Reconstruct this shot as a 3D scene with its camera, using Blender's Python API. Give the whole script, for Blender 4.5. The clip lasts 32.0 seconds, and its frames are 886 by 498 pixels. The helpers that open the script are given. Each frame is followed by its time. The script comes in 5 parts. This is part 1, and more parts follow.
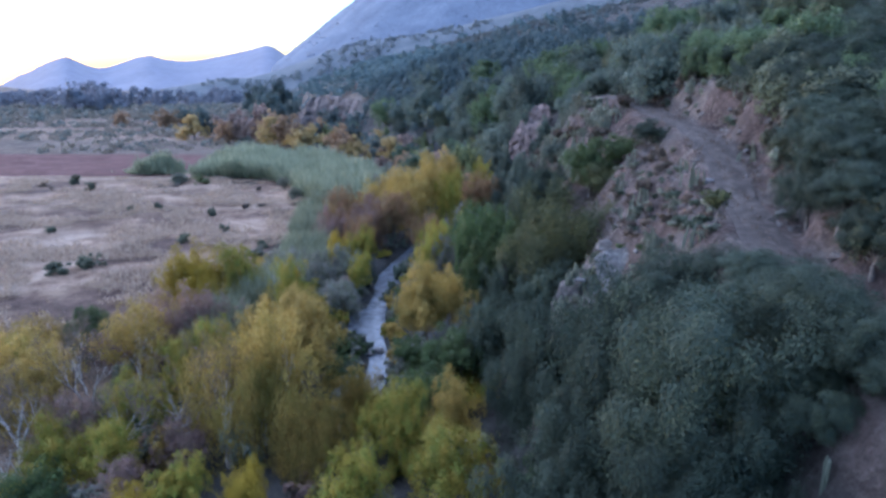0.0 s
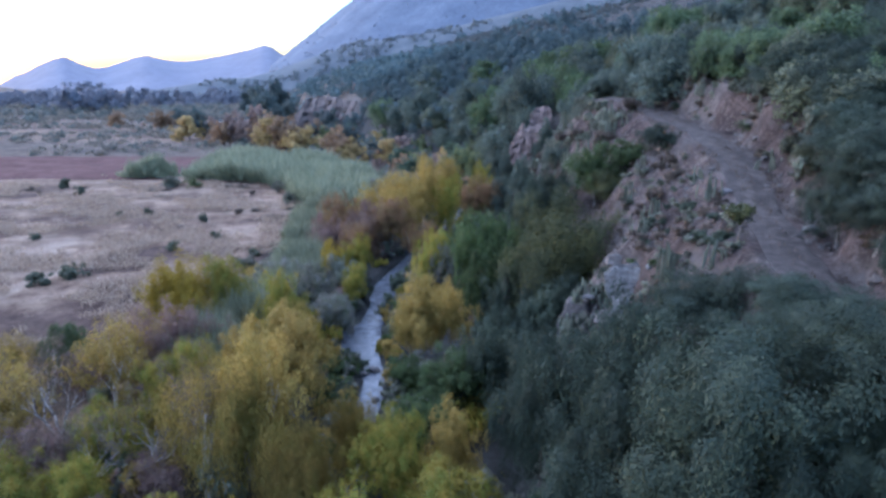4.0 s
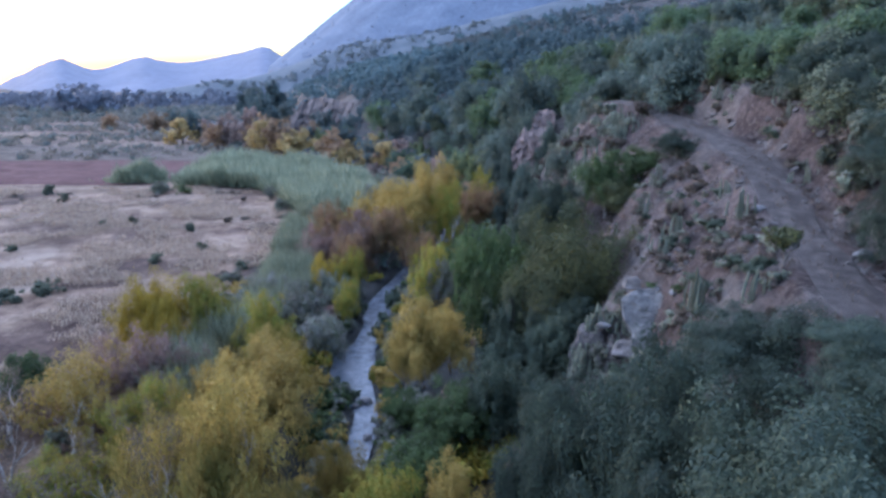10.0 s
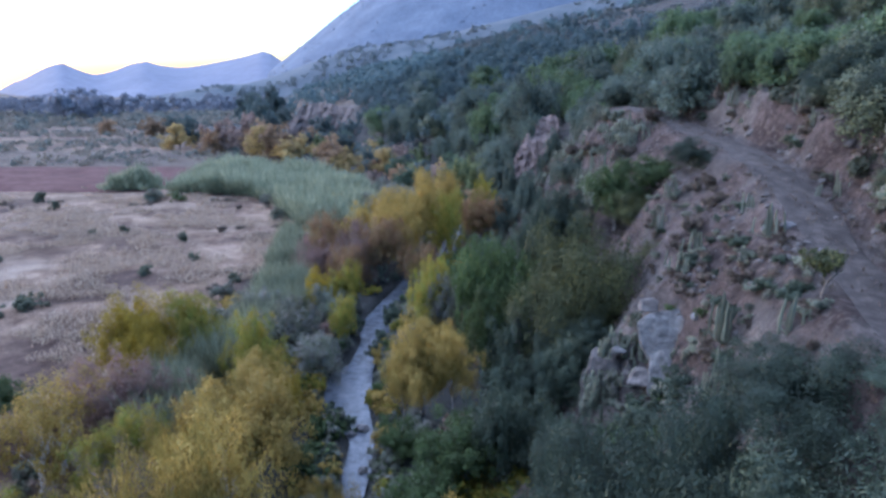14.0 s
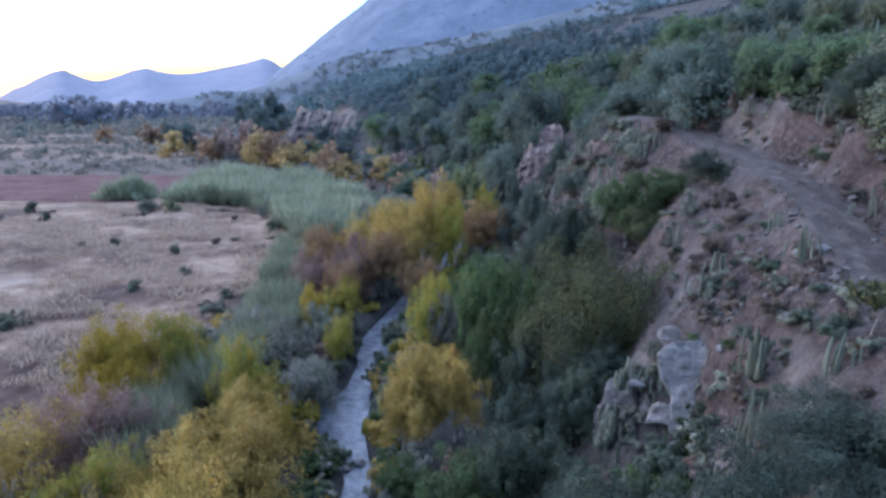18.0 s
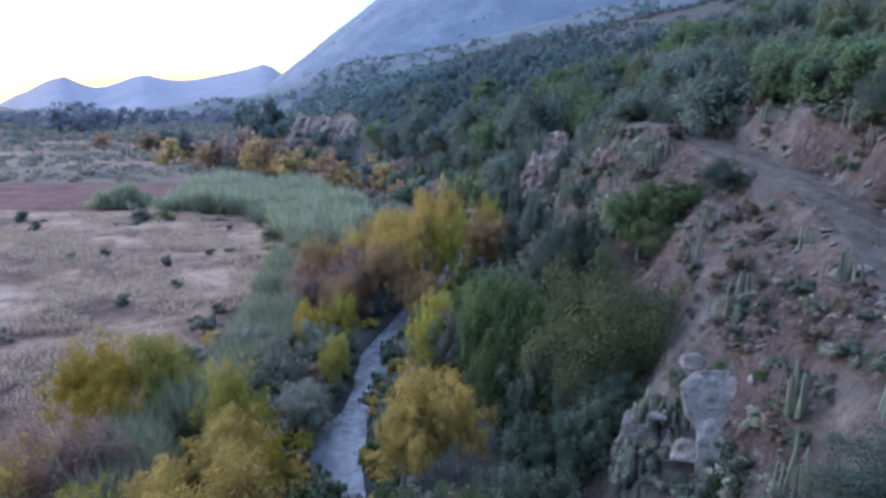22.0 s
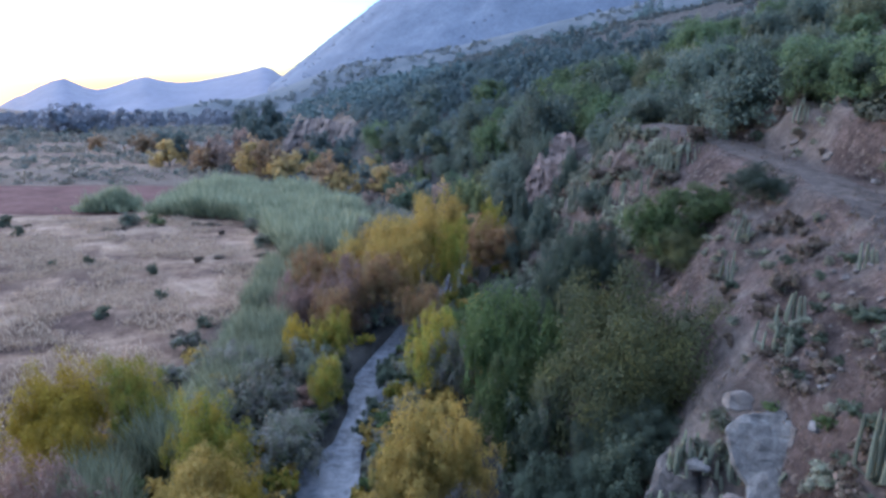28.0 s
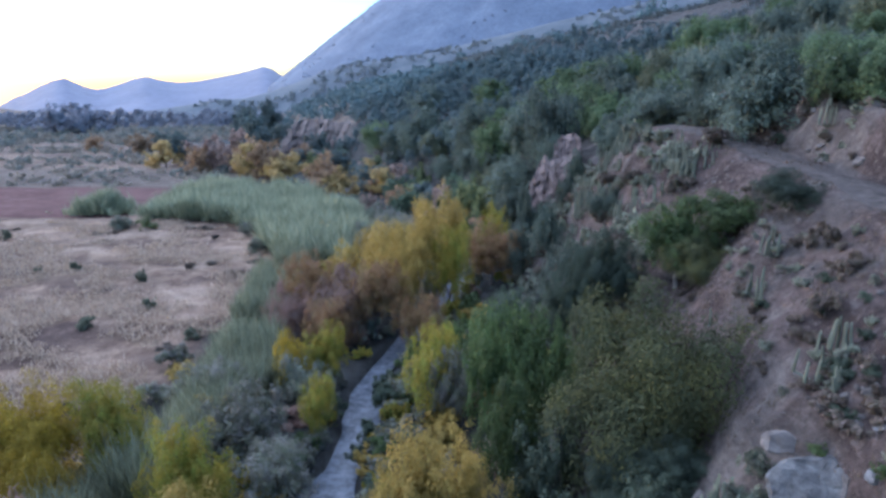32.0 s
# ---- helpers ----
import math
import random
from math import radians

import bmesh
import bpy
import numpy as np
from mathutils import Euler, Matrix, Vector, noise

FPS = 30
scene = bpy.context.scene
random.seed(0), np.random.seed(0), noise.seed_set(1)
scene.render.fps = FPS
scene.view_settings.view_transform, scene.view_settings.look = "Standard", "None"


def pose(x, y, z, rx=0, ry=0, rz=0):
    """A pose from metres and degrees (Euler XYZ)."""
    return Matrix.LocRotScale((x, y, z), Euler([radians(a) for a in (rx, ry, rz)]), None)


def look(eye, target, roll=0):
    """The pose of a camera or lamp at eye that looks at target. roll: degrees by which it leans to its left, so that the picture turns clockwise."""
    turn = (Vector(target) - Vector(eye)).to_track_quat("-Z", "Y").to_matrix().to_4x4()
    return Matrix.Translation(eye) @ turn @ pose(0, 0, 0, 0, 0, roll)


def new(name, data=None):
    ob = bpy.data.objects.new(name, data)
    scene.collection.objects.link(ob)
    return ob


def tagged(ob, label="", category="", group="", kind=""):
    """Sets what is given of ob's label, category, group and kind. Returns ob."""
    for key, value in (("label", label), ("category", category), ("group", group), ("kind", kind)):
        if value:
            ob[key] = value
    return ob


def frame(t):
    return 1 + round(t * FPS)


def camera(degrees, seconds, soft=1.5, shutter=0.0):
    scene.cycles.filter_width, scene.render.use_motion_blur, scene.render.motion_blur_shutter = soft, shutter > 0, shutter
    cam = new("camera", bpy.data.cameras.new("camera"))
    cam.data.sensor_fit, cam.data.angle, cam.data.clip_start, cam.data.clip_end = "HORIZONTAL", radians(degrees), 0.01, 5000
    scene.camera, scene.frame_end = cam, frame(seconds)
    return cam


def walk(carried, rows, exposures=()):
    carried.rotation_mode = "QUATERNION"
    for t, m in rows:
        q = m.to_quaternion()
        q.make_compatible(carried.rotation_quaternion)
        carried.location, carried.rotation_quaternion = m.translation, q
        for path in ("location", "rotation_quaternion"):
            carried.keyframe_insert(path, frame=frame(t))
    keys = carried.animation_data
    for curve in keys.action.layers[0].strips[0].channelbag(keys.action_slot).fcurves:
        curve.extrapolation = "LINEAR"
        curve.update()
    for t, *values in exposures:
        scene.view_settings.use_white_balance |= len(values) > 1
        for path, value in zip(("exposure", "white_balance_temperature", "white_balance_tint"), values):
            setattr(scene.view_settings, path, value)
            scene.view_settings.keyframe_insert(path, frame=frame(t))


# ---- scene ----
cam = camera(70.0, 32.0, soft=2.9)
PATH = [
    (0, (0.349, 1.219, 15.177), (0.333, 3.139, 14.616), 0.1),
    (1, (0.322, 1.758, 15.186), (0.307, 3.678, 14.626), 0.0),
    (2, (0.312, 2.289, 15.216), (0.299, 4.208, 14.656), 0.1),
    (3, (0.329, 2.839, 15.245), (0.317, 4.758, 14.685), 0.0),
    (3.5, (0.325, 3.094, 15.261), (0.313, 5.014, 14.7), 0.1),
    (5.5, (0.342, 4.177, 15.3), (0.332, 6.096, 14.74), 0.0),
    (6, (0.342, 4.459, 15.296), (0.331, 6.379, 14.736), 0.1),
    (7, (0.333, 4.946, 15.327), (0.321, 6.866, 14.766), 0.0),
    (8, (0.321, 5.482, 15.306), (0.308, 7.402, 14.746), 0.0),
    (9, (0.32, 6.04, 15.319), (0.31, 7.959, 14.758), -0.0),
    (10, (0.311, 6.512, 15.323), (0.303, 8.433, 14.764), 0.0),
    (11, (0.31, 7.051, 15.331), (0.302, 8.972, 14.775), -0.0),
    (12, (0.292, 7.572, 15.328), (0.284, 9.494, 14.775), -0.0),
    (13, (0.253, 8.063, 15.311), (0.245, 9.987, 14.762), -0.0),
    (14, (0.239, 8.559, 15.311), (0.231, 10.484, 14.766), -0.0),
    (14.5, (0.215, 8.808, 15.302), (0.208, 10.734, 14.761), 0.0),
    (16.5, (0.174, 9.825, 15.355), (0.167, 11.753, 14.823), -0.0),
    (17, (0.161, 10.089, 15.361), (0.154, 12.018, 14.831), -0.0),
    (18, (0.145, 10.588, 15.395), (0.137, 12.517, 14.869), 0.0),
    (19, (0.113, 11.09, 15.403), (0.106, 13.02, 14.881), -0.0),
    (20, (0.089, 11.568, 15.395), (0.082, 13.5, 14.878), -0.0),
    (21, (0.077, 12.074, 15.386), (0.07, 14.007, 14.873), -0.0),
    (22, (0.055, 12.545, 15.359), (0.047, 14.479, 14.85), -0.1),
    (23, (0.027, 13.052, 15.325), (0.018, 14.987, 14.821), -0.1),
    (24, (-0.021, 13.52, 15.245), (-0.031, 15.456, 14.743), -0.0),
    (25, (-0.048, 14.022, 15.2), (-0.057, 15.958, 14.698), -0.0),
    (25.5, (-0.05, 14.288, 15.194), (-0.059, 16.224, 14.691), -0.0),
    (27.5, (-0.052, 15.307, 15.087), (-0.06, 17.243, 14.585), -0.0),
    (28, (-0.059, 15.568, 15.071), (-0.067, 17.504, 14.569), -0.0),
    (29, (-0.055, 16.106, 15.067), (-0.062, 18.042, 14.563), -0.0),
    (30, (-0.067, 16.629, 15.074), (-0.075, 18.564, 14.57), -0.1),
    (31, (-0.082, 17.168, 15.074), (-0.091, 19.103, 14.57), -0.0),
    (32, (-0.094, 17.716, 15.047), (-0.103, 19.652, 14.545), -0.0),
]
walk(cam, [(t, look(eye, target, roll)) for t, eye, target, roll in PATH], [(0, 2.86, 4860, 18), (16, 2.85, 4930, 17), (23, 2.83, 5010, 15), (32, 2.83, 5040, 15)])

# ---- world, sun, exposure ----
world = bpy.data.worlds.new("dusk_sky")
scene.world = world
world.use_nodes = True
wn, wl = world.node_tree.nodes, world.node_tree.links
sky = wn.new("ShaderNodeTexSky")
sky.sky_type = "NISHITA"
sky.sun_disc = False
sky.sun_elevation = radians(3.0)
sky.sun_rotation = radians(-62.0)
sky.altitude = 1500
sky.air_density, sky.dust_density, sky.ozone_density = 1.0, 2.6, 2.0
wn["Background"].inputs["Strength"].default_value = 0.12
wl.new(sky.outputs[0], wn["Background"].inputs["Color"])
sun_data = bpy.data.lights.new("sun", "SUN")
sun_data.energy, sun_data.angle, sun_data.color = 0.85, radians(120), (1.0, 0.97, 0.94)
sun = new("sun", sun_data)
sun.matrix_world = look((-70, 50, 110), (0, 0, 0))

# ---- materials ----
def material(name):
    m = bpy.data.materials.new(name)
    m.use_nodes = True
    return m, m.node_tree.nodes, m.node_tree.links, m.node_tree.nodes["Principled BSDF"]


def noise_node(n, l, scale, detail=4.0, rough=0.55, coord="Object"):
    co = n.new("ShaderNodeTexCoord")
    t = n.new("ShaderNodeTexNoise")
    t.inputs["Scale"].default_value, t.inputs["Detail"].default_value, t.inputs["Roughness"].default_value = scale, detail, rough
    l.new(co.outputs[coord], t.inputs["Vector"])
    return t.outputs["Fac"]


def ramp(n, l, fac, stops):
    r = n.new("ShaderNodeValToRGB")
    els = r.color_ramp.elements
    while len(els) < len(stops):
        els.new(0.5)
    for e, (p, c) in zip(els, stops):
        e.position, e.color = p, (*c, 1)
    l.new(fac, r.inputs["Fac"])
    return r.outputs["Color"]


def mixc(n, l, fac, a, b, mode="MIX"):
    x = n.new("ShaderNodeMix")
    x.data_type, x.blend_type = "RGBA", mode
    for sock, v in ((x.inputs[0], fac), (x.inputs[6], a), (x.inputs[7], b)):
        if isinstance(v, (int, float)):
            sock.default_value = v
        elif isinstance(v, tuple):
            sock.default_value = (*v, 1)
        else:
            l.new(v, sock)
    return x.outputs[2]


def bump(n, l, height, bsdf, strength=0.4, distance=0.05):
    b = n.new("ShaderNodeBump")
    b.inputs["Strength"].default_value, b.inputs["Distance"].default_value = strength, distance
    l.new(height, b.inputs["Height"])
    l.new(b.outputs[0], bsdf.inputs["Normal"])


def leaf_material(name, dark, mid, light, patch=None, shine=0.7):
    """Foliage: every leaf has its own tone, with drifts of a second colour over the crown."""
    m, n, l, b = material(name)
    geo = n.new("ShaderNodeNewGeometry")
    info = n.new("ShaderNodeObjectInfo")
    col = ramp(n, l, geo.outputs["Random Per Island"], [(0.0, dark), (0.55, mid), (1.0, light)])
    if patch:
        f = noise_node(n, l, 4.2, 3.0)
        f = ramp(n, l, f, [(0.4, (0, 0, 0)), (0.6, (1, 1, 1))])
        col = mixc(n, l, f, col, patch)
    hs = n.new("ShaderNodeHueSaturation")
    mr = n.new("ShaderNodeMapRange")
    mr.inputs[3].default_value, mr.inputs[4].default_value = 0.75, 1.25
    l.new(info.outputs["Random"], mr.inputs[0])
    l.new(mr.outputs[0], hs.inputs["Value"])
    l.new(col, hs.inputs["Color"])
    l.new(hs.outputs[0], b.inputs["Base Color"])
    b.inputs["Roughness"].default_value = shine
    b.inputs["Specular IOR Level"].default_value = 0.25
    thin = n.new("ShaderNodeBsdfTranslucent")
    both = n.new("ShaderNodeMixShader")
    both.inputs[0].default_value = 0.35
    l.new(hs.outputs[0], thin.inputs[0])
    l.new(b.outputs[0], both.inputs[1])
    l.new(thin.outputs[0], both.inputs[2])
    l.new(both.outputs[0], n["Material Output"].inputs["Surface"])
    return m


def bark_material(name, a, b2, scale=9.0):
    m, n, l, b = material(name)
    f = noise_node(n, l, scale, 6)
    l.new(ramp(n, l, f, [(0.3, a), (0.7, b2)]), b.inputs["Base Color"])
    b.inputs["Roughness"].default_value = 0.9
    bump(n, l, f, b, 0.5, 0.02)
    return m


def stone_material(name, a, b2, c, scale=2.0):
    m, n, l, b = material(name)
    f = noise_node(n, l, scale, 8, 0.65)
    g = noise_node(n, l, scale * 6, 5, 0.6)
    col = ramp(n, l, f, [(0.3, a), (0.5, b2), (0.68, c)])
    col = mixc(n, l, 0.35, col, ramp(n, l, g, [(0.35, (0.35, 0.33, 0.32)), (0.65, (1, 1, 1))]), "MULTIPLY")
    info = n.new("ShaderNodeObjectInfo")
    hs = n.new("ShaderNodeHueSaturation")
    mr = n.new("ShaderNodeMapRange")
    mr.inputs[3].default_value, mr.inputs[4].default_value = 0.75, 1.2
    l.new(info.outputs["Random"], mr.inputs[0])
    l.new(mr.outputs[0], hs.inputs["Value"])
    l.new(col, hs.inputs["Color"])
    l.new(hs.outputs[0], b.inputs["Base Color"])
    b.inputs["Roughness"].default_value = 0.9
    bump(n, l, g, b, 0.6, 0.04)
    return m


def ground_material():
    m, n, l, b = material("valley_soil")
    at = n.new("ShaderNodeAttribute")
    at.attribute_name = "cover"
    sep = n.new("ShaderNodeSeparateColor")
    l.new(at.outputs["Color"], sep.inputs[0])
    big = noise_node(n, l, 0.09, 4)
    mid = noise_node(n, l, 0.6, 6, 0.6)
    fine = noise_node(n, l, 5.0, 6, 0.7)
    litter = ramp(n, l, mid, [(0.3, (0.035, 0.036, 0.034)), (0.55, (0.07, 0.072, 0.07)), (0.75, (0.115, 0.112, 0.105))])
    straw = ramp(n, l, mid, [(0.28, (0.17, 0.112, 0.084)), (0.5, (0.325, 0.235, 0.175)), (0.7, (0.47, 0.362, 0.272))])
    weeds = ramp(n, l, big, [(0.42, (0, 0, 0)), (0.6, (1, 1, 1))])
    straw = mixc(n, l, mixc(n, l, 1.0, weeds, (0.4, 0.4, 0.4), "MULTIPLY"), straw, (0.115, 0.085, 0.065))
    earth = ramp(n, l, mid, [(0.28, (0.036, 0.028, 0.027)), (0.5, (0.092, 0.07, 0.065)), (0.72, (0.165, 0.128, 0.118))])
    rock = ramp(n, l, mid, [(0.3, (0.06, 0.055, 0.056)), (0.5, (0.13, 0.115, 0.108)), (0.7, (0.23, 0.2, 0.18))])
    bare = ramp(n, l, at.outputs["Alpha"], [(0.5, (0, 0, 0)), (0.95, (1, 1, 1))])
    brown = ramp(n, l, at.outputs["Alpha"], [(0.05, (1, 1, 1)), (0.5, (0, 0, 0))])
    sand = ramp(n, l, mid, [(0.28, (0.3, 0.225, 0.17)), (0.55, (0.4, 0.31, 0.24)), (0.75, (0.47, 0.375, 0.295))])
    heath = ramp(n, l, mid, [(0.28, (0.075, 0.05, 0.042)), (0.5, (0.13, 0.092, 0.078)), (0.75, (0.21, 0.15, 0.12))])
    straw = mixc(n, l, brown, straw, heath)
    tuft = noise_node(n, l, 1.15, 6, 0.78)
    straw = mixc(n, l, 0.75, straw, ramp(n, l, tuft, [(0.36, (0.4, 0.36, 0.34)), (0.5, (0.9, 0.87, 0.84)), (0.64, (1.0, 0.98, 0.88))]), "MULTIPLY")
    straw = mixc(n, l, bare, straw, sand)
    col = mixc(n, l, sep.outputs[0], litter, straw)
    pebble = noise_node(n, l, 2.6, 7, 0.72)
    earth = mixc(n, l, ramp(n, l, pebble, [(0.53, (0, 0, 0)), (0.61, (0.75, 0.75, 0.75))]), earth, (0.165, 0.137, 0.125))
    earth = mixc(n, l, ramp(n, l, pebble, [(0.36, (0.7, 0.7, 0.7)), (0.45, (0, 0, 0))]), earth, (0.038, 0.033, 0.029))
    col = mixc(n, l, sep.outputs[1], col, earth)
    col = mixc(n, l, sep.outputs[2], col, rock)
    col = mixc(n, l, 0.6, col, ramp(n, l, fine, [(0.32, (0.4, 0.38, 0.37)), (0.6, (1, 1, 1))]), "MULTIPLY")
    l.new(col, b.inputs["Base Color"])
    b.inputs["Roughness"].default_value = 0.95
    b.inputs["Specular IOR Level"].default_value = 0.1
    bump(n, l, fine, b, 1.0, 0.25)
    return m


def soil_material(name, a, b2, c, scale=0.8):
    m, n, l, b = material(name)
    f = noise_node(n, l, scale, 8, 0.65)
    g = noise_node(n, l, scale * 9, 5, 0.7)
    col = ramp(n, l, f, [(0.3, a), (0.5, b2), (0.7, c)])
    col = mixc(n, l, 0.5, col, ramp(n, l, g, [(0.3, (0.5, 0.48, 0.47)), (0.6, (1, 1, 1))]), "MULTIPLY")
    l.new(col, b.inputs["Base Color"])
    b.inputs["Roughness"].default_value = 0.95
    b.inputs["Specular IOR Level"].default_value = 0.1
    bump(n, l, g, b, 0.6, 0.08)
    return m


def water_material():
    m, n, l, b = material("stream_water")
    f = noise_node(n, l, 2.2, 5, 0.6)
    l.new(ramp(n, l, f, [(0.35, (0.05, 0.058, 0.072)), (0.65, (0.13, 0.145, 0.175))]), b.inputs["Base Color"])
    b.inputs["Roughness"].default_value = 0.26
    b.inputs["Specular IOR Level"].default_value = 0.38
    b.inputs["IOR"].default_value = 1.33
    bump(n, l, noise_node(n, l, 3.5, 3, 0.6), b, 0.6, 0.06)
    return m


M_GROUND = ground_material()
M_TRACK = soil_material("track_dirt", (0.045, 0.039, 0.037), (0.078, 0.068, 0.064), (0.13, 0.112, 0.104), 1.8)
M_RED = soil_material("ploughed_soil", (0.075, 0.038, 0.034), (0.108, 0.056, 0.051), (0.15, 0.086, 0.078), 0.4)
M_WATER = water_material()
M_ROCK = stone_material("pale_rock", (0.07, 0.068, 0.072), (0.14, 0.135, 0.138), (0.24, 0.23, 0.228), 1.1)
M_STONE = stone_material("rubble_stone", (0.055, 0.049, 0.047), (0.11, 0.097, 0.092), (0.18, 0.162, 0.153), 2.0)
M_SLAB = stone_material("slab_rock", (0.045, 0.044, 0.045), (0.11, 0.108, 0.11), (0.19, 0.187, 0.187), 2.8)
M_BLUFF = stone_material("tan_bluff_rock", (0.08, 0.056, 0.049), (0.165, 0.118, 0.102), (0.24, 0.18, 0.158), 0.5)
M_ERODED = stone_material("eroded_bank_soil", (0.085, 0.062, 0.054), (0.14, 0.107, 0.094), (0.195, 0.155, 0.137), 0.35)
M_BARK = bark_material("grey_bark", (0.09, 0.075, 0.065), (0.22, 0.19, 0.17))
M_PALE_BARK = bark_material("pale_bark", (0.24, 0.21, 0.19), (0.46, 0.42, 0.385))
M_CACTUS = leaf_material("cactus_skin", (0.115, 0.13, 0.098), (0.165, 0.182, 0.14), (0.225, 0.24, 0.19))
M_REED = leaf_material("cane_leaves", (0.125, 0.145, 0.09), (0.235, 0.258, 0.165), (0.36, 0.365, 0.245))
M_STRAW = leaf_material("dry_grass", (0.26, 0.19, 0.14), (0.43, 0.335, 0.245), (0.57, 0.46, 0.345))
# Woodland green shifted to blue, so that the colour carries distance haze.
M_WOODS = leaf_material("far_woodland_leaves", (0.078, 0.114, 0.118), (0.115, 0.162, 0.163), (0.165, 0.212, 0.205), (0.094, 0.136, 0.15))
LEAVES = {
    "willow": leaf_material("willow_leaves", (0.17, 0.12, 0.036), (0.34, 0.235, 0.062), (0.47, 0.33, 0.085), (0.23, 0.19, 0.048)),
    "yellow": leaf_material("yellow_leaves", (0.16, 0.12, 0.015), (0.37, 0.27, 0.025), (0.48, 0.35, 0.045), (0.28, 0.215, 0.03)),
    "lime": leaf_material("lime_leaves", (0.085, 0.105, 0.02), (0.175, 0.2, 0.032), (0.28, 0.295, 0.052), (0.29, 0.22, 0.035)),
    "rust": leaf_material("rust_leaves", (0.12, 0.066, 0.04), (0.235, 0.13, 0.066), (0.35, 0.21, 0.1), (0.24, 0.17, 0.08)),
    "gold": leaf_material("gold_leaves", (0.19, 0.13, 0.036), (0.4, 0.275, 0.066), (0.51, 0.37, 0.1), (0.3, 0.23, 0.062)),
    "mauve": leaf_material("mauve_leaves", (0.14, 0.09, 0.08), (0.225, 0.142, 0.126), (0.32, 0.22, 0.19), (0.21, 0.15, 0.118)),
    "dry": leaf_material("dry_scrub_leaves", (0.075, 0.055, 0.045), (0.14, 0.105, 0.088), (0.22, 0.17, 0.145), (0.11, 0.095, 0.07)),
    "green": leaf_material("green_leaves", (0.04, 0.064, 0.023), (0.075, 0.112, 0.037), (0.12, 0.162, 0.056), (0.066, 0.092, 0.038)),
    "olive": leaf_material("olive_leaves", (0.042, 0.047, 0.018), (0.075, 0.08, 0.03), (0.128, 0.126, 0.042), (0.05, 0.06, 0.03)),
    "dusky": leaf_material("dusky_leaves", (0.046, 0.062, 0.044), (0.082, 0.104, 0.07), (0.128, 0.15, 0.1), (0.06, 0.08, 0.056)),
    # Darker variant of dusky, with shade put into the near slope trees' colour.
    "deep": leaf_material("deep_shade_leaves", (0.03, 0.045, 0.032), (0.053, 0.074, 0.052), (0.084, 0.109, 0.075), (0.042, 0.058, 0.044)),
    "thorn": leaf_material("thorn_leaves", (0.037, 0.049, 0.032), (0.064, 0.082, 0.051), (0.102, 0.122, 0.073), (0.049, 0.068, 0.051)),
    "field": leaf_material("field_scrub_leaves", (0.08, 0.088, 0.06), (0.125, 0.135, 0.092), (0.18, 0.185, 0.13)),
    "sage": leaf_material("sage_leaves", (0.11, 0.13, 0.095), (0.20, 0.23, 0.165), (0.30, 0.325, 0.24), (0.19, 0.185, 0.145)),
    "grey": leaf_material("grey_twig_leaves", (0.12, 0.115, 0.105), (0.205, 0.197, 0.178), (0.3, 0.285, 0.252), (0.15, 0.165, 0.11)),
}

# Mixes a share k of haze blue into a leaf colour.
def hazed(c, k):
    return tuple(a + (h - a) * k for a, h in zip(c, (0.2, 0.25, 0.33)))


# Leaves of far valley trees, with aerial haze mixed into their colour.
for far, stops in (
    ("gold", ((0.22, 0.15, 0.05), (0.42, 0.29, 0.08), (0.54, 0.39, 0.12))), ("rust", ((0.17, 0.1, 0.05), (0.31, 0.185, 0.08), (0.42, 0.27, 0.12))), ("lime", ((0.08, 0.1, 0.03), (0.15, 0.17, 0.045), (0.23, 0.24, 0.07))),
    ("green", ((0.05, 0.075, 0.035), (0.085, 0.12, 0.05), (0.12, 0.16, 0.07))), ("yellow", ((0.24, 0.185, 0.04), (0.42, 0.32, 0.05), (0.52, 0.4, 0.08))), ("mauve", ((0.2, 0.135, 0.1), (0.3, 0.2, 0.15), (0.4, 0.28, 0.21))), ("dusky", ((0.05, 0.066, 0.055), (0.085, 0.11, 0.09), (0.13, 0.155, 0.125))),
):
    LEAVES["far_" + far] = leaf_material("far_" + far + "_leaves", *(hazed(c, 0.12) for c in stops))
# Hillside leaves get a fainter share of the same painted haze.
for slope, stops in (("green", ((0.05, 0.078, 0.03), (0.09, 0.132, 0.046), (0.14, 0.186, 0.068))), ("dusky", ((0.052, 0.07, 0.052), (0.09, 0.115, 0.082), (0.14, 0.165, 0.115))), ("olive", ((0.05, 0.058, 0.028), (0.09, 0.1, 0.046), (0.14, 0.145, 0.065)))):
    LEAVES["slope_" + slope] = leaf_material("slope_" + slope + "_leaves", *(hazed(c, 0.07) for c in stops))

# ---- the lie of the land ----
def vnoise(x, y, scale, seed=0):
    """Smooth value noise from -1 to 1 over the plan."""
    u, v = np.asarray(x, float) / scale, np.asarray(y, float) / scale
    i, j = np.floor(u), np.floor(v)
    a, b = u - i, v - j
    a, b = a * a * (3 - 2 * a), b * b * (3 - 2 * b)

    def h(p, q):
        s = np.sin(p * 127.1 + q * 311.7 + seed * 74.7) * 43758.5453
        return 2 * (s - np.floor(s)) - 1

    return (h(i, j) * (1 - a) + h(i + 1, j) * a) * (1 - b) + (h(i, j + 1) * (1 - a) + h(i + 1, j + 1) * a) * b


def smooth(t):
    t = np.clip(t, 0, 1)
    return t * t * (3 - 2 * t)


